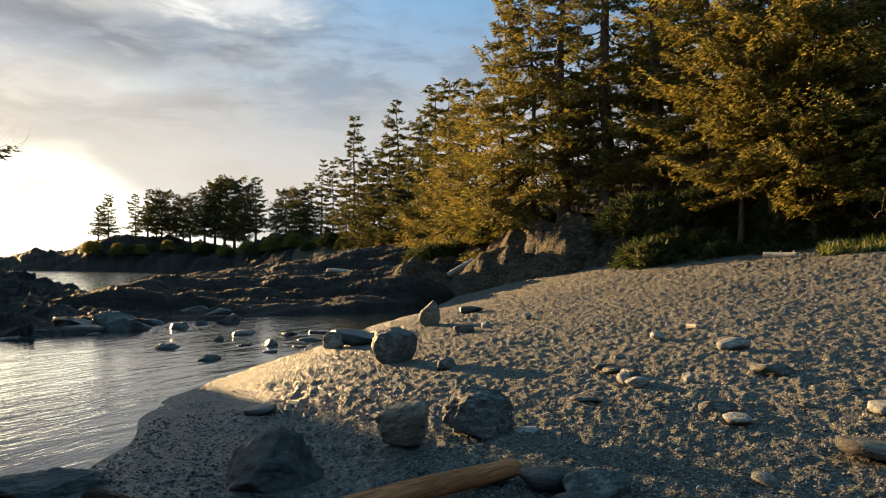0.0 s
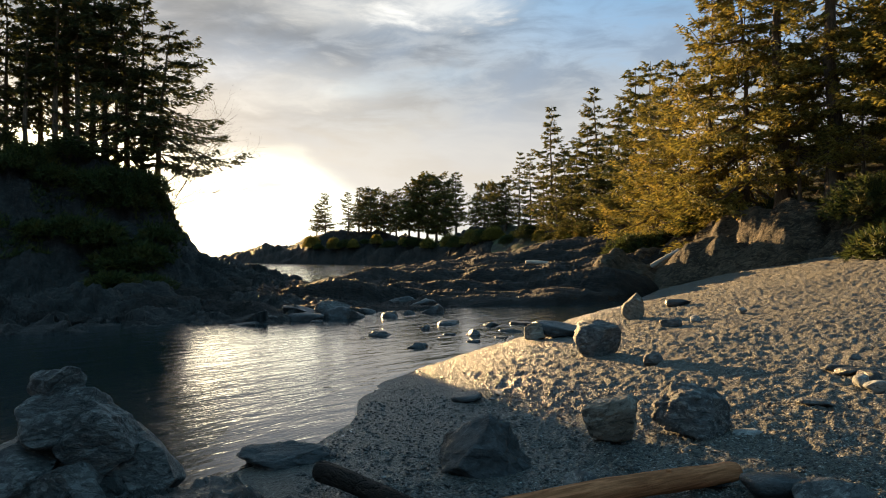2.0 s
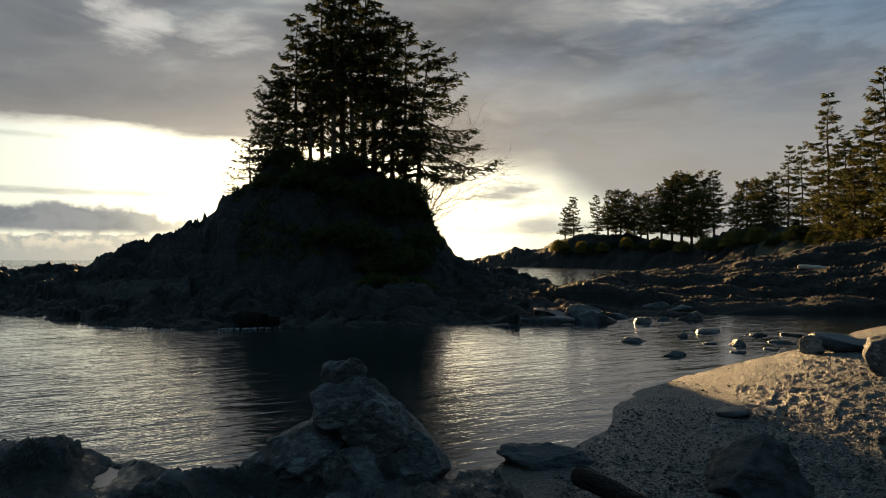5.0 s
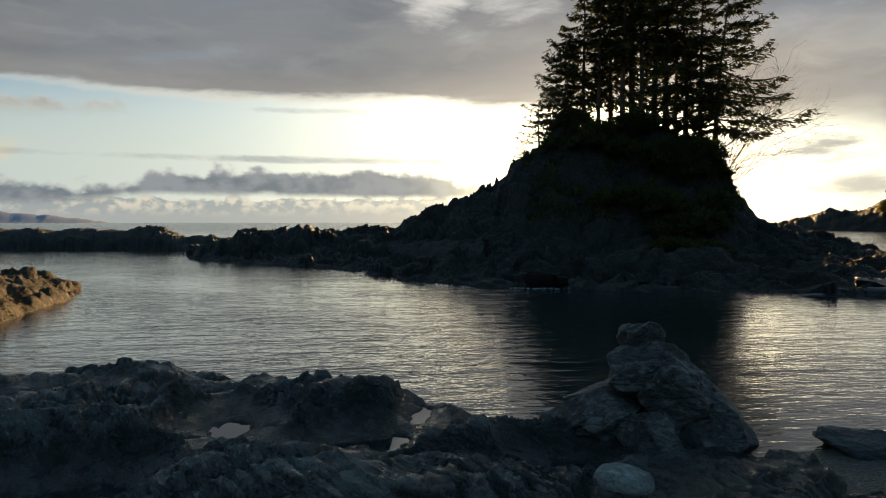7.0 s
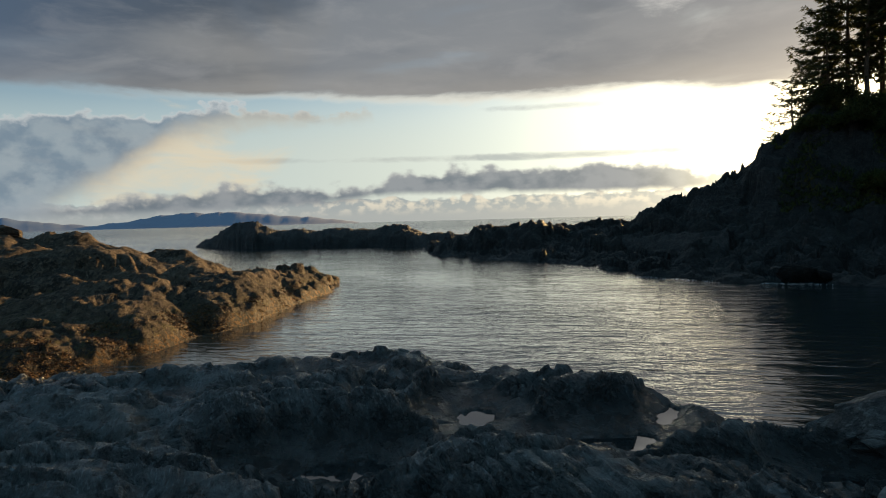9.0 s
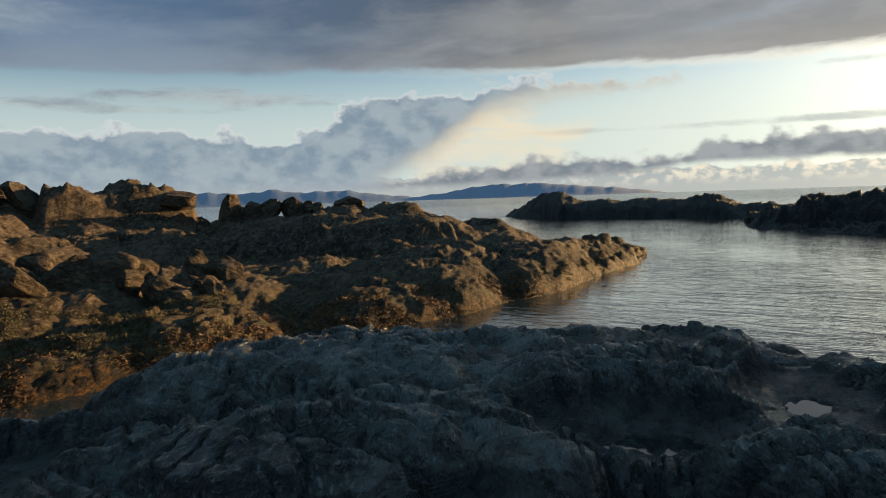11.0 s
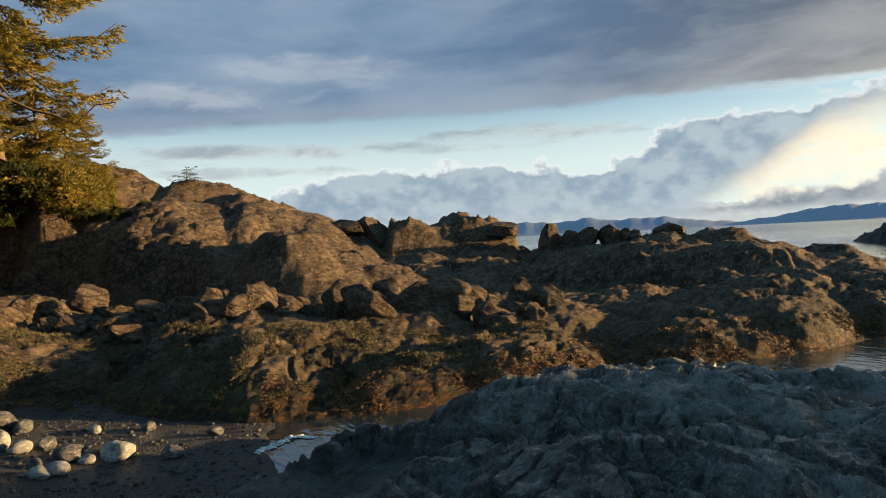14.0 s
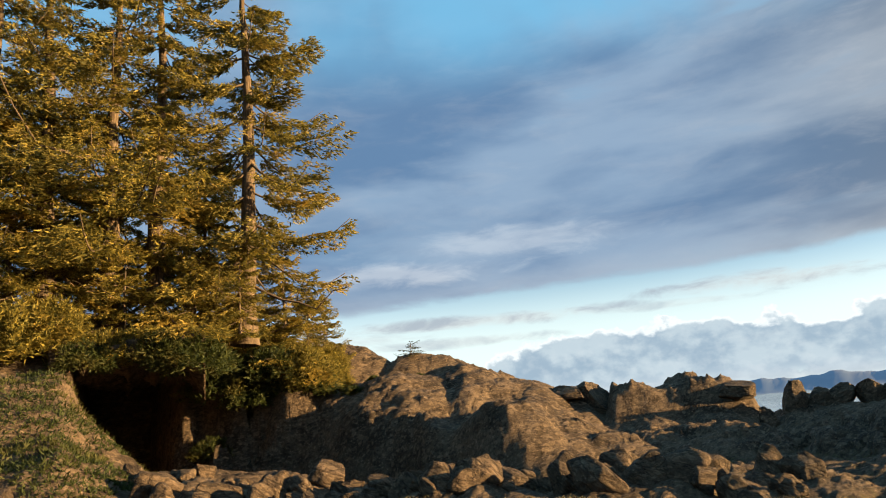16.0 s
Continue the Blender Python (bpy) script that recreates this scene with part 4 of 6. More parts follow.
def shelf_height(x, y):
    b, r = polar(x, y)
    edge = np.interp(b, SHELF[:, 0], SHELF[:, 1]) + 0.45 * soft_noise(x * 0.6, y * 0.6, 131) + 0.12 * soft_noise(x * 2.5, y * 2.5, 132)
    wx, wy = x + 0.5 * soft_noise(x * 0.35, y * 0.35, 138), y + 0.5 * soft_noise(x * 0.35, y * 0.35, 139)
    z = humps(x + 0.20 * soft_noise(x * 0.7, y * 0.7, 134) + 0.06 * soft_noise(x * 2.2, y * 2.2, 136), y + 0.20 * soft_noise(x * 0.7, y * 0.7, 135) + 0.06 * soft_noise(x * 2.2, y * 2.2, 137))
    z = np.maximum(z, 0.3 + 1.3 * smooth(5.4, 1.5, r))
    up = smooth(0.12, 0.35, z)
    u, w = wx * -0.26 + wy * 0.97, wx * 0.97 + wy * 0.26
    z = z + up * (0.05 * slabs(wx * 0.95 - wy * 0.3, wy * 0.55 + wx * 0.2, 147, 0.9, 1.8) + 0.10 * fbm(w * 0.75, u * 0.20, 2, 145, 0.5, True) + 0.05 * fbm(w * 1.9 + 0.3 * u, u * 0.45, 3, 144, 0.5, True))
    # tilted beds stand out as low steps, cut by ribs and cracks
    dip = z + 0.16 * w - 0.03 * u
    z = z + up * 0.9 * (terraces(dip, 0.20, 0.9) - dip)
    z = z + up * (0.03 * slabs(w * 2.6, u * 1.1, 148, 0.7, 2.0) + 0.014 * slabs(w * 5.5, u * 2.6, 146, 0.7, 2.4))
    flute = smooth(-0.3, 0.15, soft_noise(x * 0.4, y * 0.4, 143))
    z = z - up * (0.20 * slits(x, y, w * 0.55 - u * 0.08, u * 0.22, 149) + flute * 0.20 * slits(x, y, u * 1.5 + 0.5 * soft_noise(x, y, 158), w * 0.5, 153) + flute * 0.15 * slits(x, y, u * 3.4 + 0.4 * soft_noise(x * 2, y * 2, 155), w * 0.8, 157))
    z = z + up * (0.02 * facets(u * 0.9, w * 1.1, 154) + 0.02 * facets(u * 2.2, w * 2.2, 156) + 0.014 * facets(u * 6, w * 3.4, 152))
    z = z + up * 0.02 * fbm(u * 1.6, w * 0.9, 4, 150, 0.6, True) + 0.014 * fbm(x * 4, y * 4, 4, 151) + 0.05
    z = z - 0.9 * smooth(5.1, 4.2, r) - 1.7 * smooth(-0.3, 0.8, r - edge) - 0.30 * smooth(-2.2, 0, r - edge)
    for pool in POOLS:
        q = pool_way(x, y, pool)
        z = np.where(q < 4.5, np.minimum(z, pool[5] + 0.02 + 0.075 * np.maximum(q - 1, 0) + 0.5 * smooth(3.2, 4.5, q)), z)
        z = z + (pool[5] + 0.035 - z) * smooth(1.9, 1.15, q)
        z = z - 0.12 * smooth(1.15, 0.75, q) + 0.02 * smooth(1.5, 1.0, q) * fbm(x * 4, y * 4, 3, 173)
    return z


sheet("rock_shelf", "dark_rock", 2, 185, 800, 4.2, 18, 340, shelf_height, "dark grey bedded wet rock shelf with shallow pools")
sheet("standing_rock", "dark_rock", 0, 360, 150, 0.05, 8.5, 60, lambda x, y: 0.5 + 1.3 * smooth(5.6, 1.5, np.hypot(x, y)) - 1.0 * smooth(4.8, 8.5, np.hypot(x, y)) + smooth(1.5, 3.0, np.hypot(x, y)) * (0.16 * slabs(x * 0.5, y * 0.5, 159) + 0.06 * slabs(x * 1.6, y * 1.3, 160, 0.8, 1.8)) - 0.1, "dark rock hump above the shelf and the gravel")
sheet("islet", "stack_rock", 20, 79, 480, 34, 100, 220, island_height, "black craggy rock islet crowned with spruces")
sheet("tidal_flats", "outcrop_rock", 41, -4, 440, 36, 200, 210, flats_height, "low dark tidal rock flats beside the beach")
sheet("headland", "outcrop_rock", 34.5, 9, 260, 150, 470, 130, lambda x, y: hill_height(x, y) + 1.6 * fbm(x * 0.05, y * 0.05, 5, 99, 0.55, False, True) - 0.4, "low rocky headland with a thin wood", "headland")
sheet("wooded_slope", "moss_earth", 12, -60, 240, 54, 380, 120, hill_height, "mossy dark forest slope above the beach", "hillside")
sheet("rock_ledge", "ledge_rock", 5, -46, 420, 50, 102, 130, ledge_height, "weathered brown rock ledge under the trees")
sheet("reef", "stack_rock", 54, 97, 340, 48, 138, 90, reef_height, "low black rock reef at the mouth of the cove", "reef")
sheet("rock_point", "brown_rock", 83.5, 192, 680, 13.0, 46, 250, front_height, "sunlit brown rock point with rockweed at the waterline")
sheet("rock_hill", "brown_rock", 84, 202, 640, 25, 74, 220, back_height, "sunlit brown rocky hill behind the point")


def pools():
    for pool in POOLS:
        x, y = spot(pool[0], pool[1])
        a = np.linspace(0, 2 * math.pi, 28, endpoint=False)
        turn = radians(pool[0] + pool[4])
        px = x + 1.3 * (pool[2] * np.cos(a) * math.cos(turn) - pool[3] * np.sin(a) * math.sin(turn))
        py = y + 1.3 * (pool[2] * np.cos(a) * math.sin(turn) + pool[3] * np.sin(a) * math.cos(turn))
        v = np.concatenate([np.stack([px, py, np.full(28, pool[5])], -1), [[x, y, pool[5]]]])
        f = np.array([(k, (k + 1) % 28, 28) for k in range(28)])
        tagged(new("tide_pool", array_mesh("tide_pool", v, f, "pool_water")), "still shallow tide pool in the dark rock", "pool", "tide pools")


pools()


def overhang():
    """The rock roof over the sea cave, with the ground that the spruces stand on."""
    na, nr = 60, 40
    a = np.radians(np.linspace(160.6, 171, na))[:, None]
    r = np.linspace(35.5, 51, nr)[None, :]
    x, y = -np.sin(a) * r, np.cos(a) * r
    lip = smooth(35.5, 37.5, r) * np.ones_like(a)
    top = 8.0 + 1.2 * lip + 0.5 * fbm(x * 0.3, y * 0.3, 4, 181)
    low = 7.7 - 0.7 * lip + 0.8 * fbm(x * 0.35, y * 0.35, 5, 185, 0.55, False, True) - 1.2 * smooth(3.4, 5.2, np.abs(np.degrees(a) - 165.8) * np.ones_like(r))
    v = np.concatenate([np.stack([x, y, top], -1).reshape(-1, 3), np.stack([x, y, low], -1).reshape(-1, 3)])
    f = grid_faces(na, nr)
    i, k = np.arange(na * nr).reshape(na, nr), na * nr
    rim = np.concatenate([i[:, 0], i[-1, 1:], i[::-1, -1][1:], i[0, ::-1][1:]])
    wall = np.stack([rim[:-1], rim[1:], rim[1:] + k, rim[:-1] + k], -1)
    tagged(new("cave_roof", array_mesh("cave_roof", v, np.concatenate([f[:, ::-1], f + k, wall]), "brown_rock")), "brown rock roof over a dark sea cave", "rock", "", "structure")


overhang()


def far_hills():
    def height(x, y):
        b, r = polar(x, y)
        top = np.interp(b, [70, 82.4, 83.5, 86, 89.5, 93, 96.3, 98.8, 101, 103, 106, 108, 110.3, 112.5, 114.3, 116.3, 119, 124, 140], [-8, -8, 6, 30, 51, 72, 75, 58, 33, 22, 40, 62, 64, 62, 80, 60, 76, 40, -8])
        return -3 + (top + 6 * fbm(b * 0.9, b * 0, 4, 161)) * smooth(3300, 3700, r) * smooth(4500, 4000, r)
    # hills glow a little, in place of air between
    sheet("backdrop", "far_hills", 72, 140, 300, 3250, 4600, 16, height, "distant hills across the sea, with a faint blue glow for haze", "hills")


far_hills()


def inland():
    def height(x, y):
        b, r = polar(x, y)
        return 0.15 + 1.4 * smooth(4, 12, r) + 20 * smooth(40, 110, r)
    sheet("inland", "moss_earth", -55, -180, 80, 5.0, 220, 50, height, "wooded ground rising inland behind the beach", "hillside")


inland()

# ---- trees ----


def tube(path, radii, sides=7):
    """Corners and faces of a tapering tube along a path."""
    path, radii = np.asarray(path, float), np.asarray(radii, float)
    n = len(path)
    d = np.gradient(path, axis=0)
    d /= np.linalg.norm(d, axis=1, keepdims=True) + 1e-9
    ref = np.where(np.abs(d[:, 2:]) > 0.9, np.array([[1.0, 0, 0]]), np.array([[0, 0, 1.0]]))
    u = np.cross(d, ref)
    u /= np.linalg.norm(u, axis=1, keepdims=True)
    w = np.cross(d, u)
    a = np.linspace(0, 2 * np.pi, sides, endpoint=False)
    v = path[:, None, :] + radii[:, None, None] * (np.cos(a)[None, :, None] * u[:, None, :] + np.sin(a)[None, :, None] * w[:, None, :])
    i = np.arange(n * sides).reshape(n, sides)
    j = np.roll(i, -1, axis=1)
    f = np.stack([i[:-1], j[:-1], j[1:], i[1:]], -1).reshape(-1, 4)
    return v.reshape(-1, 3), f


def join(pieces):
    vs, fs, off = [], [], 0
    for v, f in pieces:
        vs.append(v), fs.append(f + off)
        off += len(v)
    return np.concatenate(vs), np.concatenate(fs)


def part(name, me, parent, label=""):
    ob = new(name, me)
    ob.parent = parent
    return tagged(ob, label)


def sprays(rng, base, way, size, thick=0.13):
    """Small drooping needle sprays: each a fan of narrow pointed blades."""
    n = len(base)
    way = way / (np.linalg.norm(way, axis=1, keepdims=True) + 1e-9)
    flat = np.cross(way, np.array([0, 0, 1.0]) + rng.normal(0, 0.45, (n, 3)))
    flat /= np.linalg.norm(flat, axis=1, keepdims=True) + 1e-9
    out = []
    for turn, ln in ((0.0, 1.0), (0.65, 0.8), (-0.65, 0.8)):
        w = way * math.cos(turn) + flat * math.sin(turn)
        w[:, 2] -= 0.15 * abs(turn)
        s = (size * ln * rng.uniform(0.75, 1.25, n))[:, None]
        cross = np.cross(w, rng.normal(size=(n, 3)))
        cross /= np.linalg.norm(cross, axis=1, keepdims=True) + 1e-9
        b = base + way * (size * 0.25)[:, None] * rng.random((n, 1))
        out.append(np.stack([b - cross * s * thick, b + cross * s * thick, b + w * s], 1))
    v = np.stack(out, 1).reshape(-1, 3)
    return v, np.arange(len(v)).reshape(-1, 3)


def conifer(rng, high, spread, clear, branches, density, spray, lean=0.0, ragged=0.5, flag=0.0, top=0.12, sweep=0.25, whorl=4, stout=1.0, thick=0.13):
    """Trunk and crown meshes of a spruce. clear: bare share of the trunk; flag: how much longer the limbs are on the lee side."""
    n = 14
    hz = np.linspace(0, 1, n)
    bend = np.cumsum(rng.normal(0, 0.012, (n, 2)), axis=0) * high * 0.25
    path = np.stack([bend[:, 0] + lean * hz * high, bend[:, 1], hz * high - 0.4], -1)
    girth = (0.0105 * high + 0.07) * stout
    wood = [tube(path, girth * (1 - 0.93 * hz) * (1 + 0.5 * np.exp(-hz * 25)), 8)]
    base, way, size = [], [], []
    tiers = branches // whorl
    for i in range(branches):
        q = clear + (1 - clear) * ((i // whorl + 0.25 * rng.normal() + 0.5) / tiers)
        q = min(max(q, clear * 0.8), 0.985)
        dead = rng.random() < 0.5 and q < clear + 0.06
        p = np.array([np.interp(q, hz, path[:, k]) for k in range(3)])
        a = (i % whorl) * 2 * math.pi / whorl + (i // whorl) * 1.1 + rng.normal(0, 0.35)
        cone = ((1 - q) ** 0.75 * 0.9 + top) * (0.6 + 0.4 * min(1.0, (q - clear) / 0.2 + 0.2))
        ln = max(spread * cone * (1 + ragged * rng.normal(0, 0.4)) * (1 + flag * math.cos(a)), 0.25)
        m = 7
        s = np.linspace(0, 1, m)
        rise = rng.normal(0.10, 0.14) + 0.5 * q * q
        side = rng.normal(0, 0.2)
        pts = np.stack([p[0] + np.cos(a + side * s) * ln * s, p[1] + np.sin(a + side * s) * ln * s,
                        p[2] + ln * (rise * s - sweep * np.sin(s * 2.4)) + 0.04 * ln * rng.normal(size=m) * s], -1)
        wood.append(tube(pts, np.maximum(0.014 * ln + 0.012, 0.018) * (1 - 0.8 * s), 4))
        if dead:
            continue
        # side twigs carry the sprays in a flat, hanging bough
        k = int(density * ln * (0.6 + 0.6 * rng.random())) + 4
        u = 1 - (1 - 0.18) * rng.random(k) ** 0.8
        c = np.stack([np.interp(u, s, pts[:, j]) for j in range(3)], -1)
        wide = 0.30 * ln * np.sin(np.clip(u, 0.08, 0.97) * math.pi * 0.86) + 0.08
        off = rng.uniform(-1, 1, k) * wide
        tang = np.stack([np.full(k, -math.sin(a)), np.full(k, math.cos(a)), np.zeros(k)], -1)
        fwd = np.stack([np.full(k, math.cos(a)), np.full(k, math.sin(a)), np.zeros(k)], -1)
        c = c + tang * off[:, None] + fwd * (np.abs(off) * 0.35)[:, None]
        c[:, 2] -= np.abs(off) * 0.22 + rng.random(k) ** 2 * 0.07 * ln
        w = tang * np.sign(off)[:, None] * 0.5 + fwd * 0.75 + rng.normal(0, 0.25, (k, 3))
        w[:, 2] -= 0.4 * rng.random(k)
        base.append(c), way.append(w), size.append(spray * (0.6 + 0.7 * rng.random(k)))
    return join(wood), sprays(rng, np.concatenate(base), np.concatenate(way), np.concatenate(size), thick)


TREES = {}


def tree_kind(key, seed, leaf, **kw):
    rng = np.random.default_rng(seed)
    (wv, wf), (cv, cf) = conifer(rng, **kw)
    TREES[key] = (array_mesh("trunk", wv, wf, "bark"), array_mesh("crown", cv, cf, leaf, False), kw["high"])


# islet crowns take the tone darkened for backlight
tree_kind("stack_a", 1, "shaded_needles", high=15, spread=3.3, clear=0.2, branches=60, density=44, spray=0.36, ragged=0.5, thick=0.15)
tree_kind("stack_b", 2, "shaded_needles", high=14, spread=1.9, clear=0.4, branches=44, density=44, spray=0.36, ragged=0.6, thick=0.15)
tree_kind("stack_c", 3, "shaded_needles", high=12, spread=3.6, clear=0.12, branches=56, density=44, spray=0.36, ragged=0.6, flag=0.5, lean=0.08, thick=0.15)
tree_kind("near_a", 4, "sunlit_needles", high=24, spread=4.6, clear=0.06, branches=72, density=105, spray=0.28, thick=0.14, ragged=1.0, sweep=0.34, stout=1.5)
tree_kind("near_b", 5, "sunlit_needles", high=24, spread=4.4, clear=0.10, branches=64, density=105, spray=0.28, thick=0.14, ragged=1.1, sweep=0.34, stout=1.5, top=0.3)
tree_kind("near_d", 17, "sunlit_needles", high=24, spread=4.9, clear=0.12, branches=60, density=140, spray=0.29, thick=0.14, ragged=0.4, sweep=0.36, stout=1.5, top=0.3)
tree_kind("shoulder", 18, "shaded_needles", high=5, spread=2.3, clear=0.12, branches=20, density=45, spray=0.24, ragged=0.9, flag=0.3, sweep=0.1, whorl=2)
tree_kind("near_c", 15, "sunlit_needles", high=11, spread=4.0, clear=0.02, branches=48, density=105, spray=0.28, thick=0.14, ragged=0.8, sweep=0.3, top=0.2)
tree_kind("wood_a", 6, "sunlit_needles", high=26, spread=6.4, clear=0.02, branches=84, density=58, spray=0.34, ragged=0.5, thick=0.17)
tree_kind("wood_b", 7, "sunlit_needles", high=20, spread=6.5, clear=0.01, branches=76, density=58, spray=0.34, ragged=0.7, top=0.2, thick=0.17)
tree_kind("wood_e", 8, "sunlit_needles", high=28, spread=6.6, clear=0.2, branches=84, density=58, spray=0.34, ragged=0.6, thick=0.17)
tree_kind("wood_f", 16, "sunlit_needles", high=14, spread=4.6, clear=0.30, branches=48, density=58, spray=0.32, ragged=0.6, top=0.25, thick=0.17)
tree_kind("wood_d", 14, "sunlit_needles", high=34, spread=5.4, clear=0.16, branches=80, density=58, spray=0.34, ragged=1.0, stout=1.7, sweep=0.3, thick=0.17)
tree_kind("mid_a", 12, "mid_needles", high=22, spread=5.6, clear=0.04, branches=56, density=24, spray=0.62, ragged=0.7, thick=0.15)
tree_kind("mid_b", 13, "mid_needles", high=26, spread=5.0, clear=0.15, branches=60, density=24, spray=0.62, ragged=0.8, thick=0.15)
tree_kind("fill_a", 12, "sunlit_needles", high=22, spread=5.6, clear=0.04, branches=64, density=26, spray=0.62, ragged=0.7, thick=0.15)
tree_kind("fill_b", 13, "sunlit_needles", high=26, spread=5.0, clear=0.15, branches=60, density=26, spray=0.62, ragged=0.8, thick=0.15)
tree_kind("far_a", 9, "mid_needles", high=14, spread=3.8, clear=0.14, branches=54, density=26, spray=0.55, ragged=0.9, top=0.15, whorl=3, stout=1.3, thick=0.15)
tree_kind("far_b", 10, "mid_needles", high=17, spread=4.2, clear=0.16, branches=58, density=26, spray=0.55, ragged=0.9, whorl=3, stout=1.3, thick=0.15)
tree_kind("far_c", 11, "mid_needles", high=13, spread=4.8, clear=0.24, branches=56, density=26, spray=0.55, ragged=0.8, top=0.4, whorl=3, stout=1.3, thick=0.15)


def shrub_kind(key, seed, leaf, wide, high, count, blade):
    """A low bush: stems fanning from the ground and leaves over an uneven dome."""
    rng = np.random.default_rng(seed)
    wood = []
    for i in range(9):
        a, q = rng.uniform(0, 6.28), rng.uniform(0.3, 0.8)
        tip = np.array([math.cos(a) * wide * q, math.sin(a) * wide * q, high * rng.uniform(0.5, 0.9)])
        s = np.linspace(0, 1, 5)[:, None]
        wood.append(tube(tip * s + np.array([0, 0, 0.15 * high]) * np.sin(s * 3), 0.03 * (1 - 0.7 * s[:, 0]), 4))
    a, u = rng.uniform(0, 2 * math.pi, count), rng.uniform(0.05, 1, count) ** 0.6
    lump = 1 + 0.35 * np.sin(a * 3 + seed) * np.cos(a * 5 + 2 * seed)
    q = np.sqrt(np.clip(1 - u * u, 0, 1))
    depth = rng.uniform(0.62, 1.0, count)
    base = np.stack([np.cos(a) * wide * q * lump * depth, np.sin(a) * wide * q * lump * depth, high * u * depth * (0.8 + 0.2 * lump) - 0.1], -1)
    way = base / np.array([wide, wide, high]) + rng.normal(0, 0.5, (count, 3))
    wv, wf = join(wood)
    cv, cf = sprays(rng, base, way, blade * rng.uniform(0.6, 1.3, count))
    TREES[key] = (array_mesh("stems", wv, wf, "bark"), array_mesh("foliage", cv, cf, leaf, False), high)


shrub_kind("bush_a", 31, "shrub_leaves", 2.6, 2.6, 3200, 0.34)
shrub_kind("bush_b", 32, "shrub_leaves", 2.0, 1.5, 1800, 0.42)
shrub_kind("bush_c", 33, "sunlit_needles", 2.2, 3.2, 3400, 0.34)


def tree(key, x, y, z, scale, turn, label, group, name="spruce_tree", wide=1.0):
    ob = new(name)
    ob.matrix_basis = pose(x, y, z, 0, 0, turn)
    ob.scale = (scale * wide, scale * wide, scale)
    part("trunk", TREES[key][0], ob)
    part("crown", TREES[key][1], ob)
    return tagged(ob, label, "tree", group)


def on(height, bearing, far):
    x, y = spot(bearing, far)
    return x, y, float(height(np.array([x]), np.array([y]))[0])


def shrub(key, x, y, z, scale, turn, label, group):
    ob = new("shrub")
    ob.matrix_basis = pose(x, y, z, 0, 0, turn)
    ob.scale = (scale, scale, scale)
    part("stems", TREES[key][0], ob)
    part("foliage", TREES[key][1], ob)
    return tagged(ob, label, "shrub", group)


def bare_shrub(seed, x, y, z, high, spread, lean, scale, label):
    """A leafless bush of forking twigs that leans out from the rock."""
    rng = np.random.default_rng(seed)
    wood = []

    def limb(p, d, ln, rad, depth):
        m = 6
        s = np.linspace(0, 1, m)[:, None]
        curve = rng.normal(0, 0.22, 3)
        pts = p + d * ln * s + curve * ln * (s ** 2) * 0.6 + np.array([0, 0, 0.18]) * ln * s ** 2
        wood.append(tube(pts, rad * (1 - 0.6 * s[:, 0]), 4))
        if depth:
            for _ in range(rng.integers(3, 5)):
                k = rng.integers(2, m)
                nd = d + rng.normal(0, 0.55, 3)
                nd /= np.linalg.norm(nd)
                limb(pts[k], nd, ln * rng.uniform(0.5, 0.75), rad * 0.55, depth - 1)

    for _ in range(7):
        d = np.array([lean[0] * spread, lean[1] * spread, high]) + rng.normal(0, 0.5, 3)
        limb(np.zeros(3) + rng.normal(0, 0.25, 3) * [1, 1, 0], d / np.linalg.norm(d), rng.uniform(1.4, 2.4) * scale, 0.035, 3)
    v, f = join(wood)
    ob = new("bare_shrub", array_mesh("bare_shrub", v, f, "bark"))
    ob.matrix_basis = pose(x, y, z)
    return tagged(ob, label, "shrub")


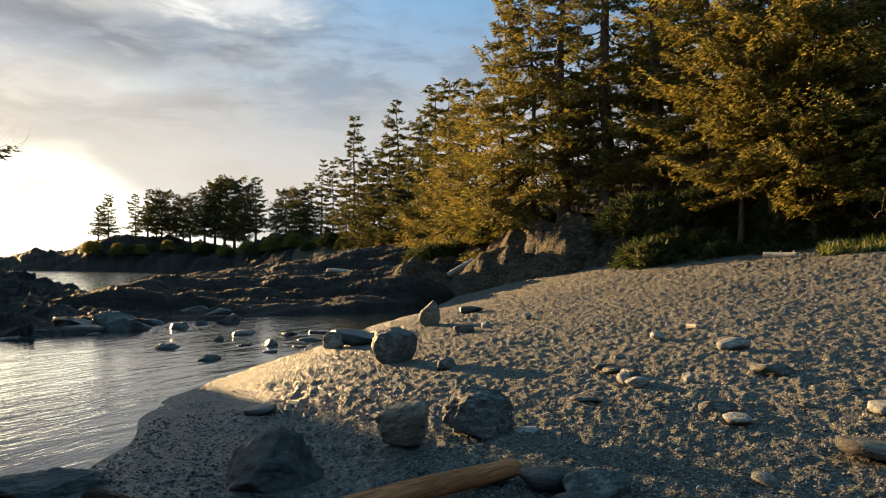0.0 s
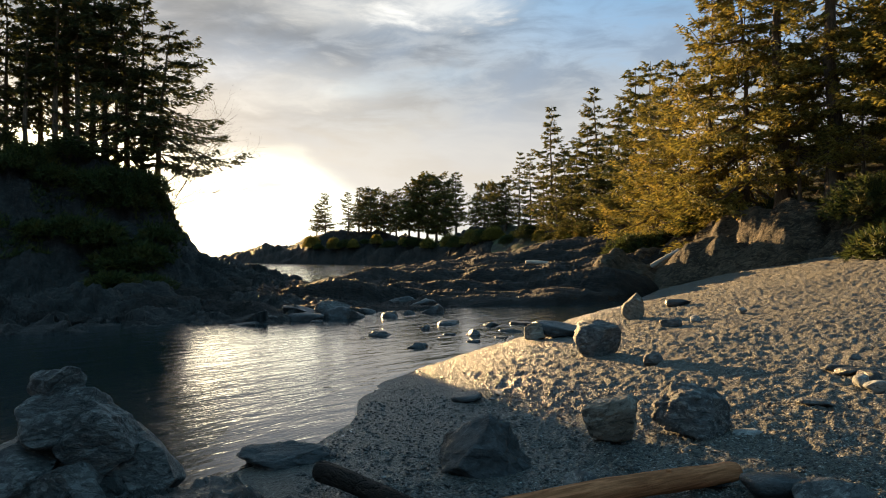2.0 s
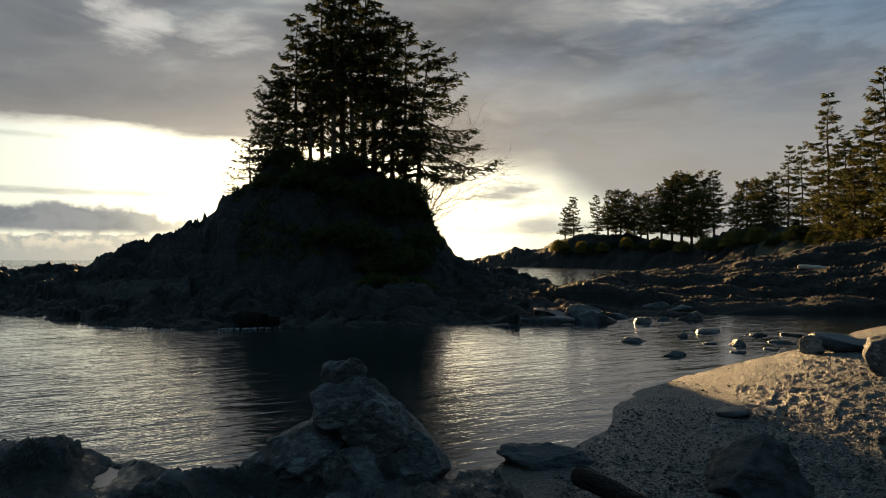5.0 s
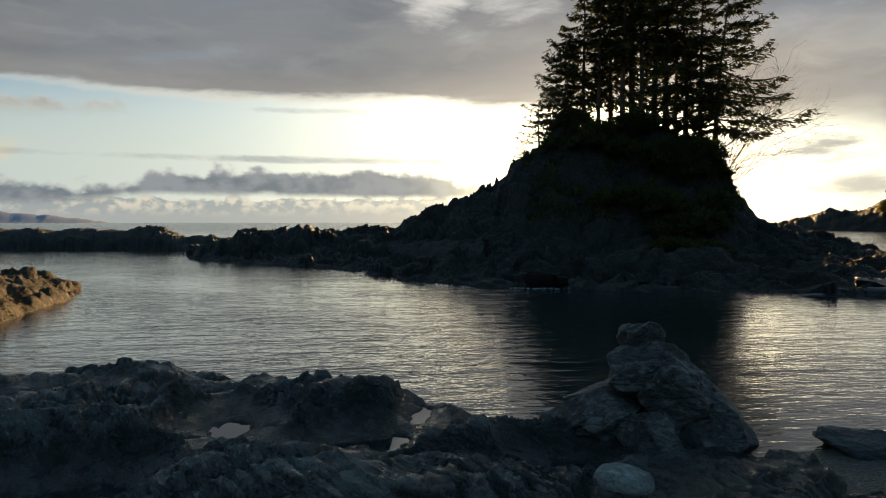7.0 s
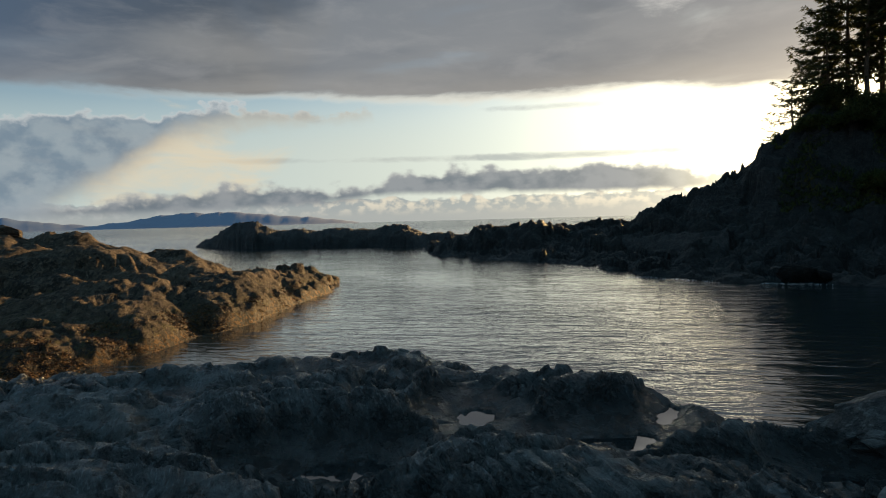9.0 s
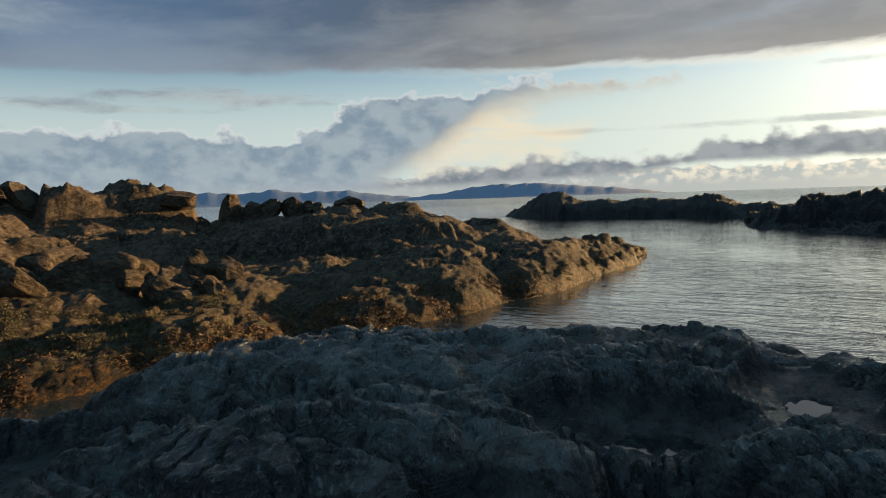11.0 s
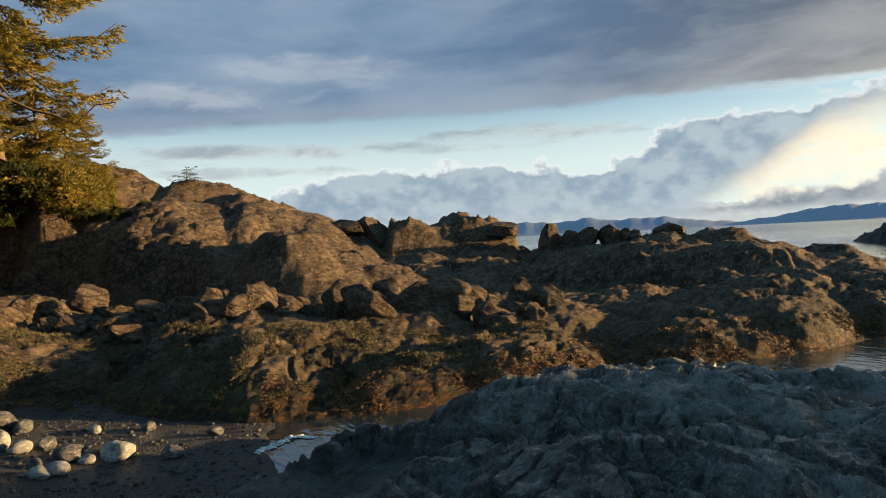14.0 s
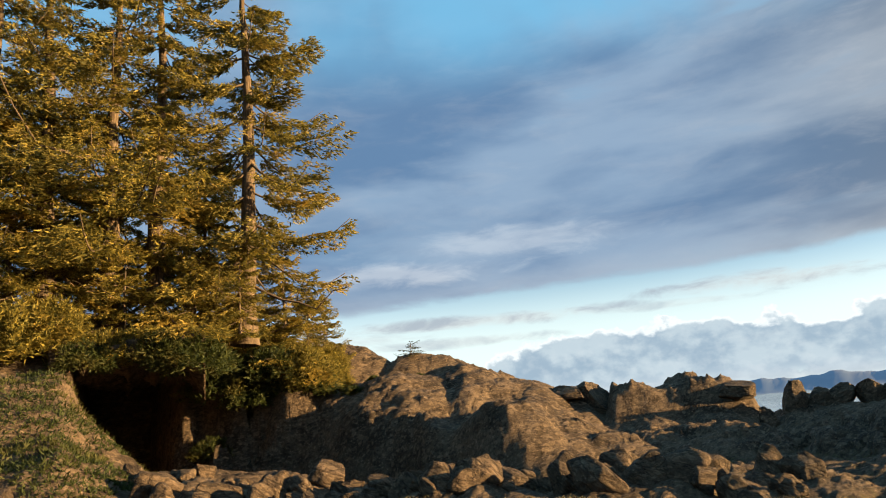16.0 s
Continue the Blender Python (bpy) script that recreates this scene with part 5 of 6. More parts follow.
def trees():
    rng = np.random.default_rng(77)
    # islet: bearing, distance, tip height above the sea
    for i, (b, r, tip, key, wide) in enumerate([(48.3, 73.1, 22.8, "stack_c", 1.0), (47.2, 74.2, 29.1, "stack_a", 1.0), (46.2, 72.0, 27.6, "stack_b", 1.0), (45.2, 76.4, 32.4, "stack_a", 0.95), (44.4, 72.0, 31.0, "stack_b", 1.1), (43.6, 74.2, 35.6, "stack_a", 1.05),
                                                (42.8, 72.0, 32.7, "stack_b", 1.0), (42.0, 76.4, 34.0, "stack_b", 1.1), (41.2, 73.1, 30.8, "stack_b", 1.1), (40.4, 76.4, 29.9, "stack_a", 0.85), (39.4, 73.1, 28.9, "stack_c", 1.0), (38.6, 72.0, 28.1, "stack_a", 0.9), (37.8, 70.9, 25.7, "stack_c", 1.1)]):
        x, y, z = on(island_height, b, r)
        tree(key, x, y, z - 0.2, (tip - z) / TREES[key][2], rng.uniform(0, 360), "wind-shaped spruce on the islet's crown, darkened as backlit", "islet trees", wide=wide)
    for b, r, high in ((50.7, 71.5, 5.0), (52.0, 71.5, 2.6)):
        x, y, z = on(island_height, b, r)
        tree("shoulder", x, y, z - 0.1, high / 5, 140, "small wind-bent spruce on the islet's shoulder", "islet trees")
    for b, r, tip in [(48.9, 76, 17), (48.6, 79, 22)]:
        x, y, z = on(island_height, b, r)
        tree("stack_c", x, y, z - 0.2, (tip - z) / 12, rng.uniform(0, 360), "wind-shaped spruce on the islet's crown, darkened as backlit", "islet trees")
    for b, r, s, key in [(49.3, 68.5, 0.74, "bush_b"), (48, 72.0, 0.90, "bush_a"), (47, 66.8, 0.83, "bush_b"), (45.8, 68.5, 0.90, "bush_a"), (44.6, 66.8, 0.90, "bush_b"), (43.4, 69.2, 0.83, "bush_a"), (42, 67.1, 1.06, "bush_b"), (40.8, 66.4, 1.06, "bush_a"), (39.6, 65.7, 1.06, "bush_b"), (38.6, 66.4, 0.90, "bush_a"),
                         (37.8, 67.1, 0.74, "bush_b"), (41.5, 61.5, 1.20, "bush_b"), (39.8, 60.1, 1.20, "bush_b"), (38.6, 60.8, 1.20, "bush_b"), (37.5, 62.9, 0.90, "bush_b"), (43.5, 62.2, 1.06, "bush_b"), (45.5, 62.9, 0.90, "bush_b"), (40.6, 55.9, 0.90, "bush_b"), (38.2, 56.6, 0.90, "bush_b")]:
        x, y, z = on(island_height, b, r)
        shrub(key, x, y, z - 0.2, s, rng.uniform(0, 360), "dark low salal shrub on the islet", "islet shrubs")
    for k, (b, r) in enumerate([(37.4, 70.5), (36.8, 70.5), (36.4, 71), (36.7, 69.5)]):
        x, y, z = on(island_height, b, r)
        bare_shrub(50 + k, x, y, z - 0.2, 0.9, 1.0, (0.75, 0.5), 2.3, "leafless twiggy shrub leaning off the islet")
    # rock hill: bearing, distance, height
    for b, r, high, key in [(157.6, 39.5, 26, "near_d"), (164.2, 39, 26, "near_a"), (167.4, 38.6, 25, "near_b"), (171.5, 39, 25, "near_a"), (175.5, 39, 24, "near_b"), (180, 40, 24, "near_a"), (160.8, 42.5, 12, "near_c"), (154.6, 42.5, 8, "near_c"), (169.4, 42, 10, "near_c"), (173.6, 38.4, 11, "near_c"), (153.0, 43.5, 4.6, "near_c"), (155.8, 42.4, 4.2, "near_c"), (151.6, 44.2, 3.4, "near_c"), (158.0, 36.8, 4.5, "near_c"), (161.4, 37.4, 5.0, "near_c"), (166.2, 37.2, 5.0, "near_c")]:
        x, y, z = on(back_height, b, r)
        if 157.5 < b < 170.5:
            z = 8.9
        tree(key, x, y, z - 0.3, high / TREES[key][2], rng.uniform(0, 360), "tall sunlit spruce with gnarled limbs on the rock hill", "rock hill trees", wide=1.0)
    for b, r, s, key, z in [(151.2, 43.0, 0.55, "bush_c", None), (152.6, 41.5, 0.7, "bush_c", None), (154.2, 42.4, 0.6, "bush_a", None), (155.8, 42.6, 0.6, "bush_c", None), (157.0, 42.4, 0.6, "bush_a", None), (158.6, 42.0, 0.6, "bush_c", None), (160.2, 42.0, 0.6, "bush_a", None), (161.8, 36.6, 0.6, "bush_c", 7.2), (163.4, 36.0, 0.6, "bush_a", 7.2), (155.2, 42.0, 0.6, "bush_c", None), (153.6, 41.6, 0.5, "bush_a", None), (162.6, 35.8, 0.6, "bush_a", 6.9), (161.2, 36.4, 0.8, "bush_a", 6.6), (159.9, 40.6, 0.5, "bush_a", None), (158.9, 40.8, 0.9, "bush_a", None), (157.2, 40.6, 0.62, "bush_a", None), (156.0, 40.4, 0.85, "bush_a", None), (154.4, 40.2, 0.5, "bush_a", None), (153.4, 40.6, 0.7, "bush_a", None), (152.0, 41.4, 0.5, "bush_c", None), (150.7, 42.0, 0.4, "bush_c", None),
                            (165.4, 36.2, 0.55, "bush_c", 7.3), (167.2, 36.2, 0.55, "bush_c", 7.2), (168.8, 36.0, 0.6, "bush_a", 6.9), (170.5, 37, 0.8, "bush_c", None), (172.8, 36.5, 0.9, "bush_c", None), (175.5, 36.5, 0.9, "bush_c", None), (153.4, 40, 0.8, "bush_c", None), (149.6, 40, 0.35, "bush_b", None), (148, 41, 0.25, "bush_b", None), (144.5, 44, 0.3, "bush_b", None)]:
        x, y, zz = on(back_height, b, r)
        shrub(key, x, y, (zz if z is None else z) - 0.2, s, rng.uniform(0, 360), "green shrub on the rock edge under the spruces", "rock hill shrubs")
    x, y, z = on(back_height, 145.0, 46)
    tree("shoulder", x, y, z - 0.1, 0.22, 60, "tiny wind-bent bush on the hill's crest", "rock hill trees", wide=1.6)
    # slope above the beach
    for row, (r0, n) in enumerate([(82, 9), (89, 9)]):
        for i in range(n):
            b = -15.0 - 27 * (i + rng.uniform(0.2, 0.8)) / n
            r = r0 + rng.uniform(-2, 2) - 9 * float(smooth(-6, -30, np.array(b)))
            x, y, z = on(hill_height, b, r)
            key = ("fill_a", "fill_b")[rng.integers(2)]
            tree(key, x, y, z - 0.3, rng.uniform(0.75, 1.05), rng.uniform(0, 360), "tall spruce catching low sun above the beach", "forest trees")
    for b, r, el, key, wide in [(-0.6, 104, 12, "wood_b", 0.9), (-2.6, 93, 15, "wood_b", 0.9), (-4.4, 82, 21, "wood_a", 0.9), (-7.2, 79, 23, "wood_b", 0.9), (-9.4, 75, 27, "wood_d", 1.0), (-10.6, 73, 15, "wood_f", 0.9), (-12.9, 72, 30, "wood_d", 1.0), (-14.6, 70, 14, "wood_f", 0.9), (-16.3, 70, 30, "wood_d", 1.0),
                                (-18.4, 68, 15, "wood_f", 0.9), (-20.6, 63, 29, "wood_e", 0.9), (-22.4, 58.5, 18, "wood_f", 0.9), (-25.0, 58.5, 29, "wood_e", 0.9), (-27.4, 56.5, 19, "wood_f", 0.9), (-30.0, 57, 28, "wood_e", 1.0), (-32.6, 56, 19, "wood_f", 0.9), (-35.5, 57, 26, "wood_e", 0.9)]:
        x, y, z = on(lambda u, w: np.maximum(hill_height(u, w), ledge_height(u, w)), b, r)
        tree(key, x, y, z - 0.3, (EYE + r * math.tan(radians(el)) - z) / TREES[key][2], rng.uniform(0, 360), "tall spruce catching low sun above the beach", "forest trees", wide=wide)
    for i in range(30):
        b = 1.5 - 38 * (i + rng.uniform(0.2, 0.8)) / 30
        r = 83 + rng.uniform(-1.5, 1.5) - 14 * float(smooth(0, -28, np.array(b)))
        x, y, z = on(ledge_height, b, r)
        shrub(("bush_a", "bush_c")[i % 2], x, y, z - 0.2, rng.uniform(0.8, 1.5), rng.uniform(0, 360), "dense shrub along the forest edge", "forest edge shrubs")
    for i in range(26):
        b = -15 - 22 * (i + rng.uniform(0.2, 0.8)) / 26
        r = (63.0, 58.5)[i % 2] + rng.uniform(-1, 1) - 3 * float(smooth(-16, -30, np.array(b)))
        x, y, z = on(ledge_height, b, r)
        shrub(("bush_a", "bush_b")[i % 2], x, y, z - 0.2, rng.uniform(0.9, 1.6), rng.uniform(0, 360), "dark undergrowth between the spruce trunks", "forest undergrowth")
    for i in range(26):
        b = 3 + 24 * (i + rng.uniform(0.2, 0.8)) / 26
        r = float(np.interp(b, [3, 10, 14, 18, 27], [142, 200, 232, 268, 305])) + rng.uniform(-3, 3)
        x, y, z = on(hill_height, b, r)
        shrub(("bush_a", "bush_c")[i % 2], x, y, z - 0.3, rng.uniform(0.8, 1.7), rng.uniform(0, 360), "dark thicket shrub on the headland", "headland shrubs")
    for b, r, el, key in [(7.1, 185, 11.9, "mid_b"), (3.5, 160, 13.3, "mid_b"), (0.8, 138, 14.6, "mid_a"), (5.2, 175, 9.5, "mid_a"), (2.0, 150, 12.0, "mid_a"), (-0.5, 124, 15.0, "mid_a"), (8.8, 205, 8.3, "mid_b"), (9.8, 212, 8.4, "mid_b"), (4.3, 162, 10.5, "mid_a"), (1.5, 140, 9.5, "mid_a"), (-1.2, 116, 12.5, "mid_a"),
                          (11.5, 225, 6.0, "far_c"), (12.5, 236, 5.9, "far_c"), (10.8, 220, 6.6, "far_a"), (6.2, 180, 9.0, "mid_a"), (2.8, 150, 9.0, "mid_a"), (3.6, 150, 8.2, "mid_a"), (7.8, 190, 7.4, "mid_a"), (6.8, 172, 7.4, "mid_a"), (5.6, 160, 7.6, "mid_a"),
                          (25.9, 316, 4.2, "far_a"), (25.2, 316, 5.1, "far_a"), (23.4, 306, 5.2, "far_b"), (22.6, 306, 5.6, "far_b"), (21.6, 304, 5.5, "far_c"), (20.6, 299, 5.3, "far_b"), (19.6, 296, 5.5, "far_a"), (18.6, 290, 6.0, "far_a"),
                          (17.8, 286, 6.3, "far_c"), (17.1, 284, 6.7, "far_c"), (16.4, 280, 6.5, "far_a"), (15.7, 272, 6.2, "far_c"), (14.8, 262, 6.9, "far_b"), (13.2, 246, 5.2, "far_a"), (20.1, 302, 5.0, "far_c"), (22.0, 308, 4.9, "far_c")]:
        x, y, z = on(hill_height, b, r)
        tree(key, x, y, z - 0.4, max(0.3, (EYE + r * math.tan(radians(el)) - z) / TREES[key][2]), rng.uniform(0, 360), "dark spruce on the wooded headland", "headland trees")


trees()

# ---- stones and driftwood ----


def icosphere(level):
    bm = bmesh.new()
    bmesh.ops.create_icosphere(bm, subdivisions=level, radius=1.0)
    v = np.array([p.co[:] for p in bm.verts])
    f = np.array([[p.index for p in q.verts] for q in bm.faces])
    bm.free()
    return v, f


BALLS = {i: icosphere(i) for i in (1, 2, 3, 4, 5)}


def stone_shape(seed, level, cuts, rough, square=0.0, deep=0.0, planes=()):
    """A stone: a ball cut by random planes, then weathered."""
    rng = np.random.default_rng(seed)
    v, f = BALLS[level]
    v = v / (np.abs(v).max(axis=1, keepdims=True) * square + (1 - square))
    for nx, ny, nz, d in planes:
        n = np.array([nx, ny, nz]) / math.sqrt(nx * nx + ny * ny + nz * nz)
        v = v - np.maximum(v @ n - d, 0)[:, None] * n * 0.97
    for _ in range(cuts):
        n = rng.normal(size=3)
        n /= np.linalg.norm(n)
        d = rng.uniform(0.5 - deep, 0.85 - deep) * (1 + 0.25 * square)
        over = np.maximum(v @ n - d, 0)
        v -= over[:, None] * n * 0.96
    push = np.array([noise.fractal(Vector(p * 1.7) + Vector((seed * 3.1, 0, 0)), 0.9, 2.1, 5) for p in v])
    fine = np.array([noise.fractal(Vector(p * 6.0) + Vector((0, seed * 1.7, 0)), 0.8, 2.1, 4) for p in v]) if level > 2 else 0
    v *= (1 + rough * push + 0.3 * rough * fine)[:, None]
    return v, f


def boulder(name, seed, bearing, far, size, turn, mat, label, sink=0.25, cuts=9, rough=0.10, level=4, ground=beach_height, group="", lift=None, square=0.35, deep=0.0, planes=()):
    x, y = spot(bearing, far)
    z = float(ground(np.array([x]), np.array([y]))[0]) if lift is None else lift
    v, f = stone_shape(seed, level, cuts, rough, square, deep, planes)
    v = v * np.array(size)
    ob = new(name, array_mesh(name, v, f, mat, square < 0.7))
    ob.matrix_basis = pose(x, y, z + size[2] * (1 - 2 * sink), *turn)
    return tagged(ob, label, "rock", group)


def heap(name, pieces, mat, label, bearing, far, lift, group=""):
    """One rock joined from several cut blocks: seed, offset, size, turn, level."""
    x, y = spot(bearing, far)
    made = []
    for seed, at, size, turn, level in pieces:
        v, f = stone_shape(seed, level, 10, 0.09, 0.5, 0.08)
        m = np.array(pose(0, 0, 0, *turn).to_3x3())
        made.append(((v * np.array(size)) @ m.T + np.array(at), f))
    ob = new(name)
    ob.matrix_basis = pose(x, y, lift, 0, 0, bearing)
    for v, f in made:
        part("rock_block", array_mesh("rock_block", v, f, mat, False), ob)
    return tagged(ob, label, "rock", group)


def driftwood(name, b0, r0, b1, r1, girth, mat, label, seed, lift=0.0, knot=True, ground=beach_height, ends=0.8):
    """A washed-up log lying between two places."""
    rng = np.random.default_rng(seed)
    (x0, y0), (x1, y1) = spot(b0, r0), spot(b1, r1)
    z0, z1 = (float(ground(np.array([x]), np.array([y]))[0]) + girth * 0.8 + lift for x, y in ((x0, y0), (x1, y1)))
    mid = Vector(((x0 + x1) / 2, (y0 + y1) / 2, (z0 + z1) / 2))
    way = Vector((x1 - x0, y1 - y0, z1 - z0))
    n, sides = 44, 18
    s = np.linspace(-0.5, 0.5, n)
    ln = way.length
    rad = girth * (1 - (1 - ends) * (s + 0.5)) * (1 + 0.05 * np.array([noise.noise(Vector((q * ln * 1.3, seed, 0))) for q in s]))
    rad[0] *= 0.86
    rad[-1] *= 0.86
    a = np.linspace(0, 2 * math.pi, sides, endpoint=False)
    wob = np.array([[noise.noise(Vector((q * ln * 2, math.cos(t) * 2, math.sin(t) * 2 + seed))) for t in a] for q in s])
    rr = rad[:, None] * (1 + 0.09 * wob)
    v = np.stack([np.repeat((s * ln)[:, None], sides, 1), rr * np.cos(a), rr * np.sin(a) + 0.02 * ln * np.sin(s * 3 + seed)[:, None]], -1)
    caps = np.array([[s[0] * ln + 0.02, 0, v[0, :, 2].mean()], [s[-1] * ln - 0.02, 0, v[-1, :, 2].mean()]])
    i = np.arange(n * sides).reshape(n, sides)
    j = np.roll(i, -1, axis=1)
    tri = np.concatenate([np.stack([i[:-1], j[:-1], j[1:]], -1).reshape(-1, 3), np.stack([i[:-1], j[1:], i[1:]], -1).reshape(-1, 3),
                          np.stack([j[0], i[0], np.full(sides, n * sides)], -1), np.stack([i[-1], j[-1], np.full(sides, n * sides + 1)], -1)])
    made = [(np.concatenate([v.reshape(-1, 3), caps]), tri)]
    if knot:
        for q in rng.uniform(-0.4, 0.4, 3):
            kv, kf = BALLS[2]
            t = rng.uniform(0.6, 2.2)
            made.append((kv * girth * 0.32 + np.array([q * ln, girth * 0.9 * math.cos(t), girth * 0.9 * math.sin(t)]), kf))
    v, f = join(made)
    ob = new(name, array_mesh(name, v, f, mat))
    ob.matrix_basis = Matrix.Translation(mid) @ way.to_track_quat("X", "Z").to_matrix().to_4x4()
    return tagged(ob, label, "driftwood")


def stones():
    # near boulders on the gravel
    boulder("boulder", 3, -2.7, 13.2, (0.62, 0.55, 0.60), (0, 0, 0), "grey_stone", "large grey boulder with pale veins on the gravel", 0.2, 8, 0.2, 5, square=0.25, planes=((-0.6, -0.7, 0.1, 0.55), (0.1, -0.2, 0.97, 0.72), (0.8, -0.5, 0.25, 0.66), (-0.5, -0.3, 0.8, 0.6), (0.2, -0.9, 0.4, 0.62)))
    boulder("boulder", 5, 2.9, 12.6, (0.58, 0.38, 0.44), (0, -24, -10), "tan_stone", "tilted blocky tan and grey boulder on the gravel", 0.16, 12, 0.10, 5, square=0.6)
    boulder("boulder", 8, 13.4, 11.2, (0.86, 0.62, 0.80), (0, 0, 10), "wet_stone", "dark angular boulder near the water's edge", 0.36, 9, 0.2, 5, square=0.5, planes=((-0.62, -0.35, 0.70, 0.34), (0.8, -0.35, 0.5, 0.55), (0.25, -0.85, 0.45, 0.55), (0.1, 0.8, 0.6, 0.5)))
    boulder("boulder", 9, 27.8, 12.4, (0.78, 0.45, 0.30), (0, 4, 30), "wet_stone", "smooth blue-grey rock lapped by the water", 0.6, 9, 0.16, 5, lift=0.08)
    boulder("boulder", 12, 3.8, 22.8, (0.78, 0.6, 0.62), (0, 0, 0), "grey_stone", "rounded grey boulder with a pale top on the gravel", 0.16, 6, 0.1)
    boulder("boulder", 13, 1.0, 34.5, (0.52, 0.5, 0.70), (0, 22, 30), "tan_stone", "upright pointed tan stone on the gravel", 0.12, 9, 0.08)
    boulder("boulder", 14, 6.8, 29.0, (1.15, 0.6, 0.38), (0, 4, 15), "wet_stone", "long low dark rock at the shingle edge", 0.2, 8, 0.1, lift=0.2)
    boulder("boulder", 15, 8.6, 28.6, (0.46, 0.36, 0.36), (0, -10, 15), "tan_stone", "small sunlit tan rock beside the shallows", 0.15, 8, 0.1, lift=0.15)
    # beach stones: bearing, distance, half length, half height, material
    rng = np.random.default_rng(5)
    for b, r, ln, hi, mat in [(-6.4, 13.2, 0.30, 0.05, "pale_stone"), (-0.2, 20.3, 0.32, 0.24, "grey_stone"), (-11.0, 15.6, 0.42, 0.10, "grey_stone"), (-12.4, 19.4, 0.36, 0.12, "grey_stone"), (-13.2, 18.8, 0.40, 0.13, "wet_stone"),
                              (-13.9, 17.6, 0.45, 0.18, "pale_stone"), (-14.9, 17.0, 0.36, 0.16, "pale_stone"), (-14.4, 18.4, 0.36, 0.14, "wet_stone"), (-21.7, 21.6, 0.52, 0.24, "pale_stone"), (-24.2, 18.6, 0.60, 0.16, "grey_stone"), (-18.5, 17.6, 0.2, 0.16, "pale_stone"),
                              (-20.4, 14.9, 0.42, 0.14, "grey_stone"), (-21.7, 14.2, 0.36, 0.13, "pale_stone"), (-30.9, 15.2, 0.42, 0.14, "pale_stone"), (-23.3, 10.8, 0.22, 0.13, "pale_stone"), (-16.5, 23.8, 0.36, 0.20, "pale_stone"), (-1.6, 29.5, 0.5, 0.26, "grey_stone"),
                              (-3.4, 30.5, 0.34, 0.22, "pale_stone"), (-2.2, 39.0, 0.8, 0.3, "wet_stone"), (-6.6, 33.0, 0.28, 0.2, "pale_stone"), (14.0, 16.4, 0.42, 0.12, "wet_stone"), (-31.6, 12.4, 1.0, 0.22, "tan_stone"), (-8.0, 10.1, 0.5, 0.24, "wet_stone"), (-11.6, 9.9, 0.62, 0.24, "grey_stone"),
                              (-29.0, 17.0, 0.24, 0.06, "grey_stone"), (-26.5, 15.5, 0.24, 0.06, "grey_stone"), (-3.8, 10.5, 0.36, 0.08, "wet_stone"), (5.5, 10.3, 0.36, 0.12, "grey_stone"), (-13.5, 21.0, 0.26, 0.1, "grey_stone"), (-10.2, 9.2, 0.5, 0.2, "wet_stone")]:
        boulder("beach_stone", int(rng.integers(1000)), b, r, (ln * 0.85, ln * rng.uniform(0.45, 0.7), hi * 0.9), (rng.uniform(-8, 8), rng.uniform(-8, 8), rng.uniform(0, 360)), mat, "low " + mat.replace("_", " ") + " half sunk in the gravel", 0.22, 7, 0.08, 3, group="beach stones")
    # stones standing in the shallows
    for b, r, ln, hi in [(13.6, 31.0, 0.5, 0.36), (18.0, 27.0, 0.5, 0.26), (20.7, 31.0, 0.6, 0.3), (17.2, 33.5, 0.4, 0.28), (15.4, 31, 0.3, 0.15), (13.4, 28.5, 0.32, 0.13), (11.2, 30, 0.45, 0.14), (10.4, 32.5, 0.6, 0.2), (12.2, 35, 0.5, 0.25), (15.6, 36, 0.9, 0.25), (9.4, 36, 0.9, 0.35),
                         (24.0, 40, 1.6, 0.8), (27.0, 39, 1.5, 0.55), (22.0, 43, 0.8, 0.4), (16.8, 43, 1.0, 0.7), (29.5, 38.5, 1.0, 0.5), (20.0, 40, 0.7, 0.45), (18.6, 42, 0.6, 0.3), (25.8, 37.6, 0.6, 0.16), (31.5, 37, 1.0, 0.3), (19.2, 50, 1.3, 0.9), (17.6, 49, 1.6, 0.8)]:
        boulder("wet_stone", int(rng.integers(1000)), b, r, (ln, ln * rng.uniform(0.6, 0.85), hi), (0, rng.uniform(-8, 8), rng.uniform(0, 360)), "wet_stone", "dark wet stone standing in the shallows", 0.66, 8, 0.16, 4, square=0.2, group="shallow water stones", lift=0.0)
    boulder("boulder", 61, 24.6, 40.5, (0.95, 0.6, 0.4), (0, 5, 30), "grey_stone", "flat-topped pale rock at the water's edge", 0.2, 8, 0.08, 5, square=0.6, lift=0.25)
    boulder("boulder", 62, 26.9, 40.0, (1.1, 0.6, 0.45), (0, 14, 30), "wet_stone", "dark wedge of rock leaning at the water's edge", 0.3, 9, 0.1, 5, square=0.5, lift=0.1)
    for b, r, ln, hi in ((50.6, 38.4, 1.1, 0.75), (49.0, 38.8, 0.7, 0.4), (44.9, 40.2, 0.9, 0.6), (42.6, 40.6, 0.6, 0.35)):
        boulder("boulder", int(rng.integers(1000)), b, r, (ln, ln * 0.7, hi), (0, rng.uniform(-12, 12), rng.uniform(0, 360)), "outcrop_rock", "dark rock at the foot of the islet", 0.4, 10, 0.1, 4, square=0.4, lift=0.0, group="islet foot rocks")
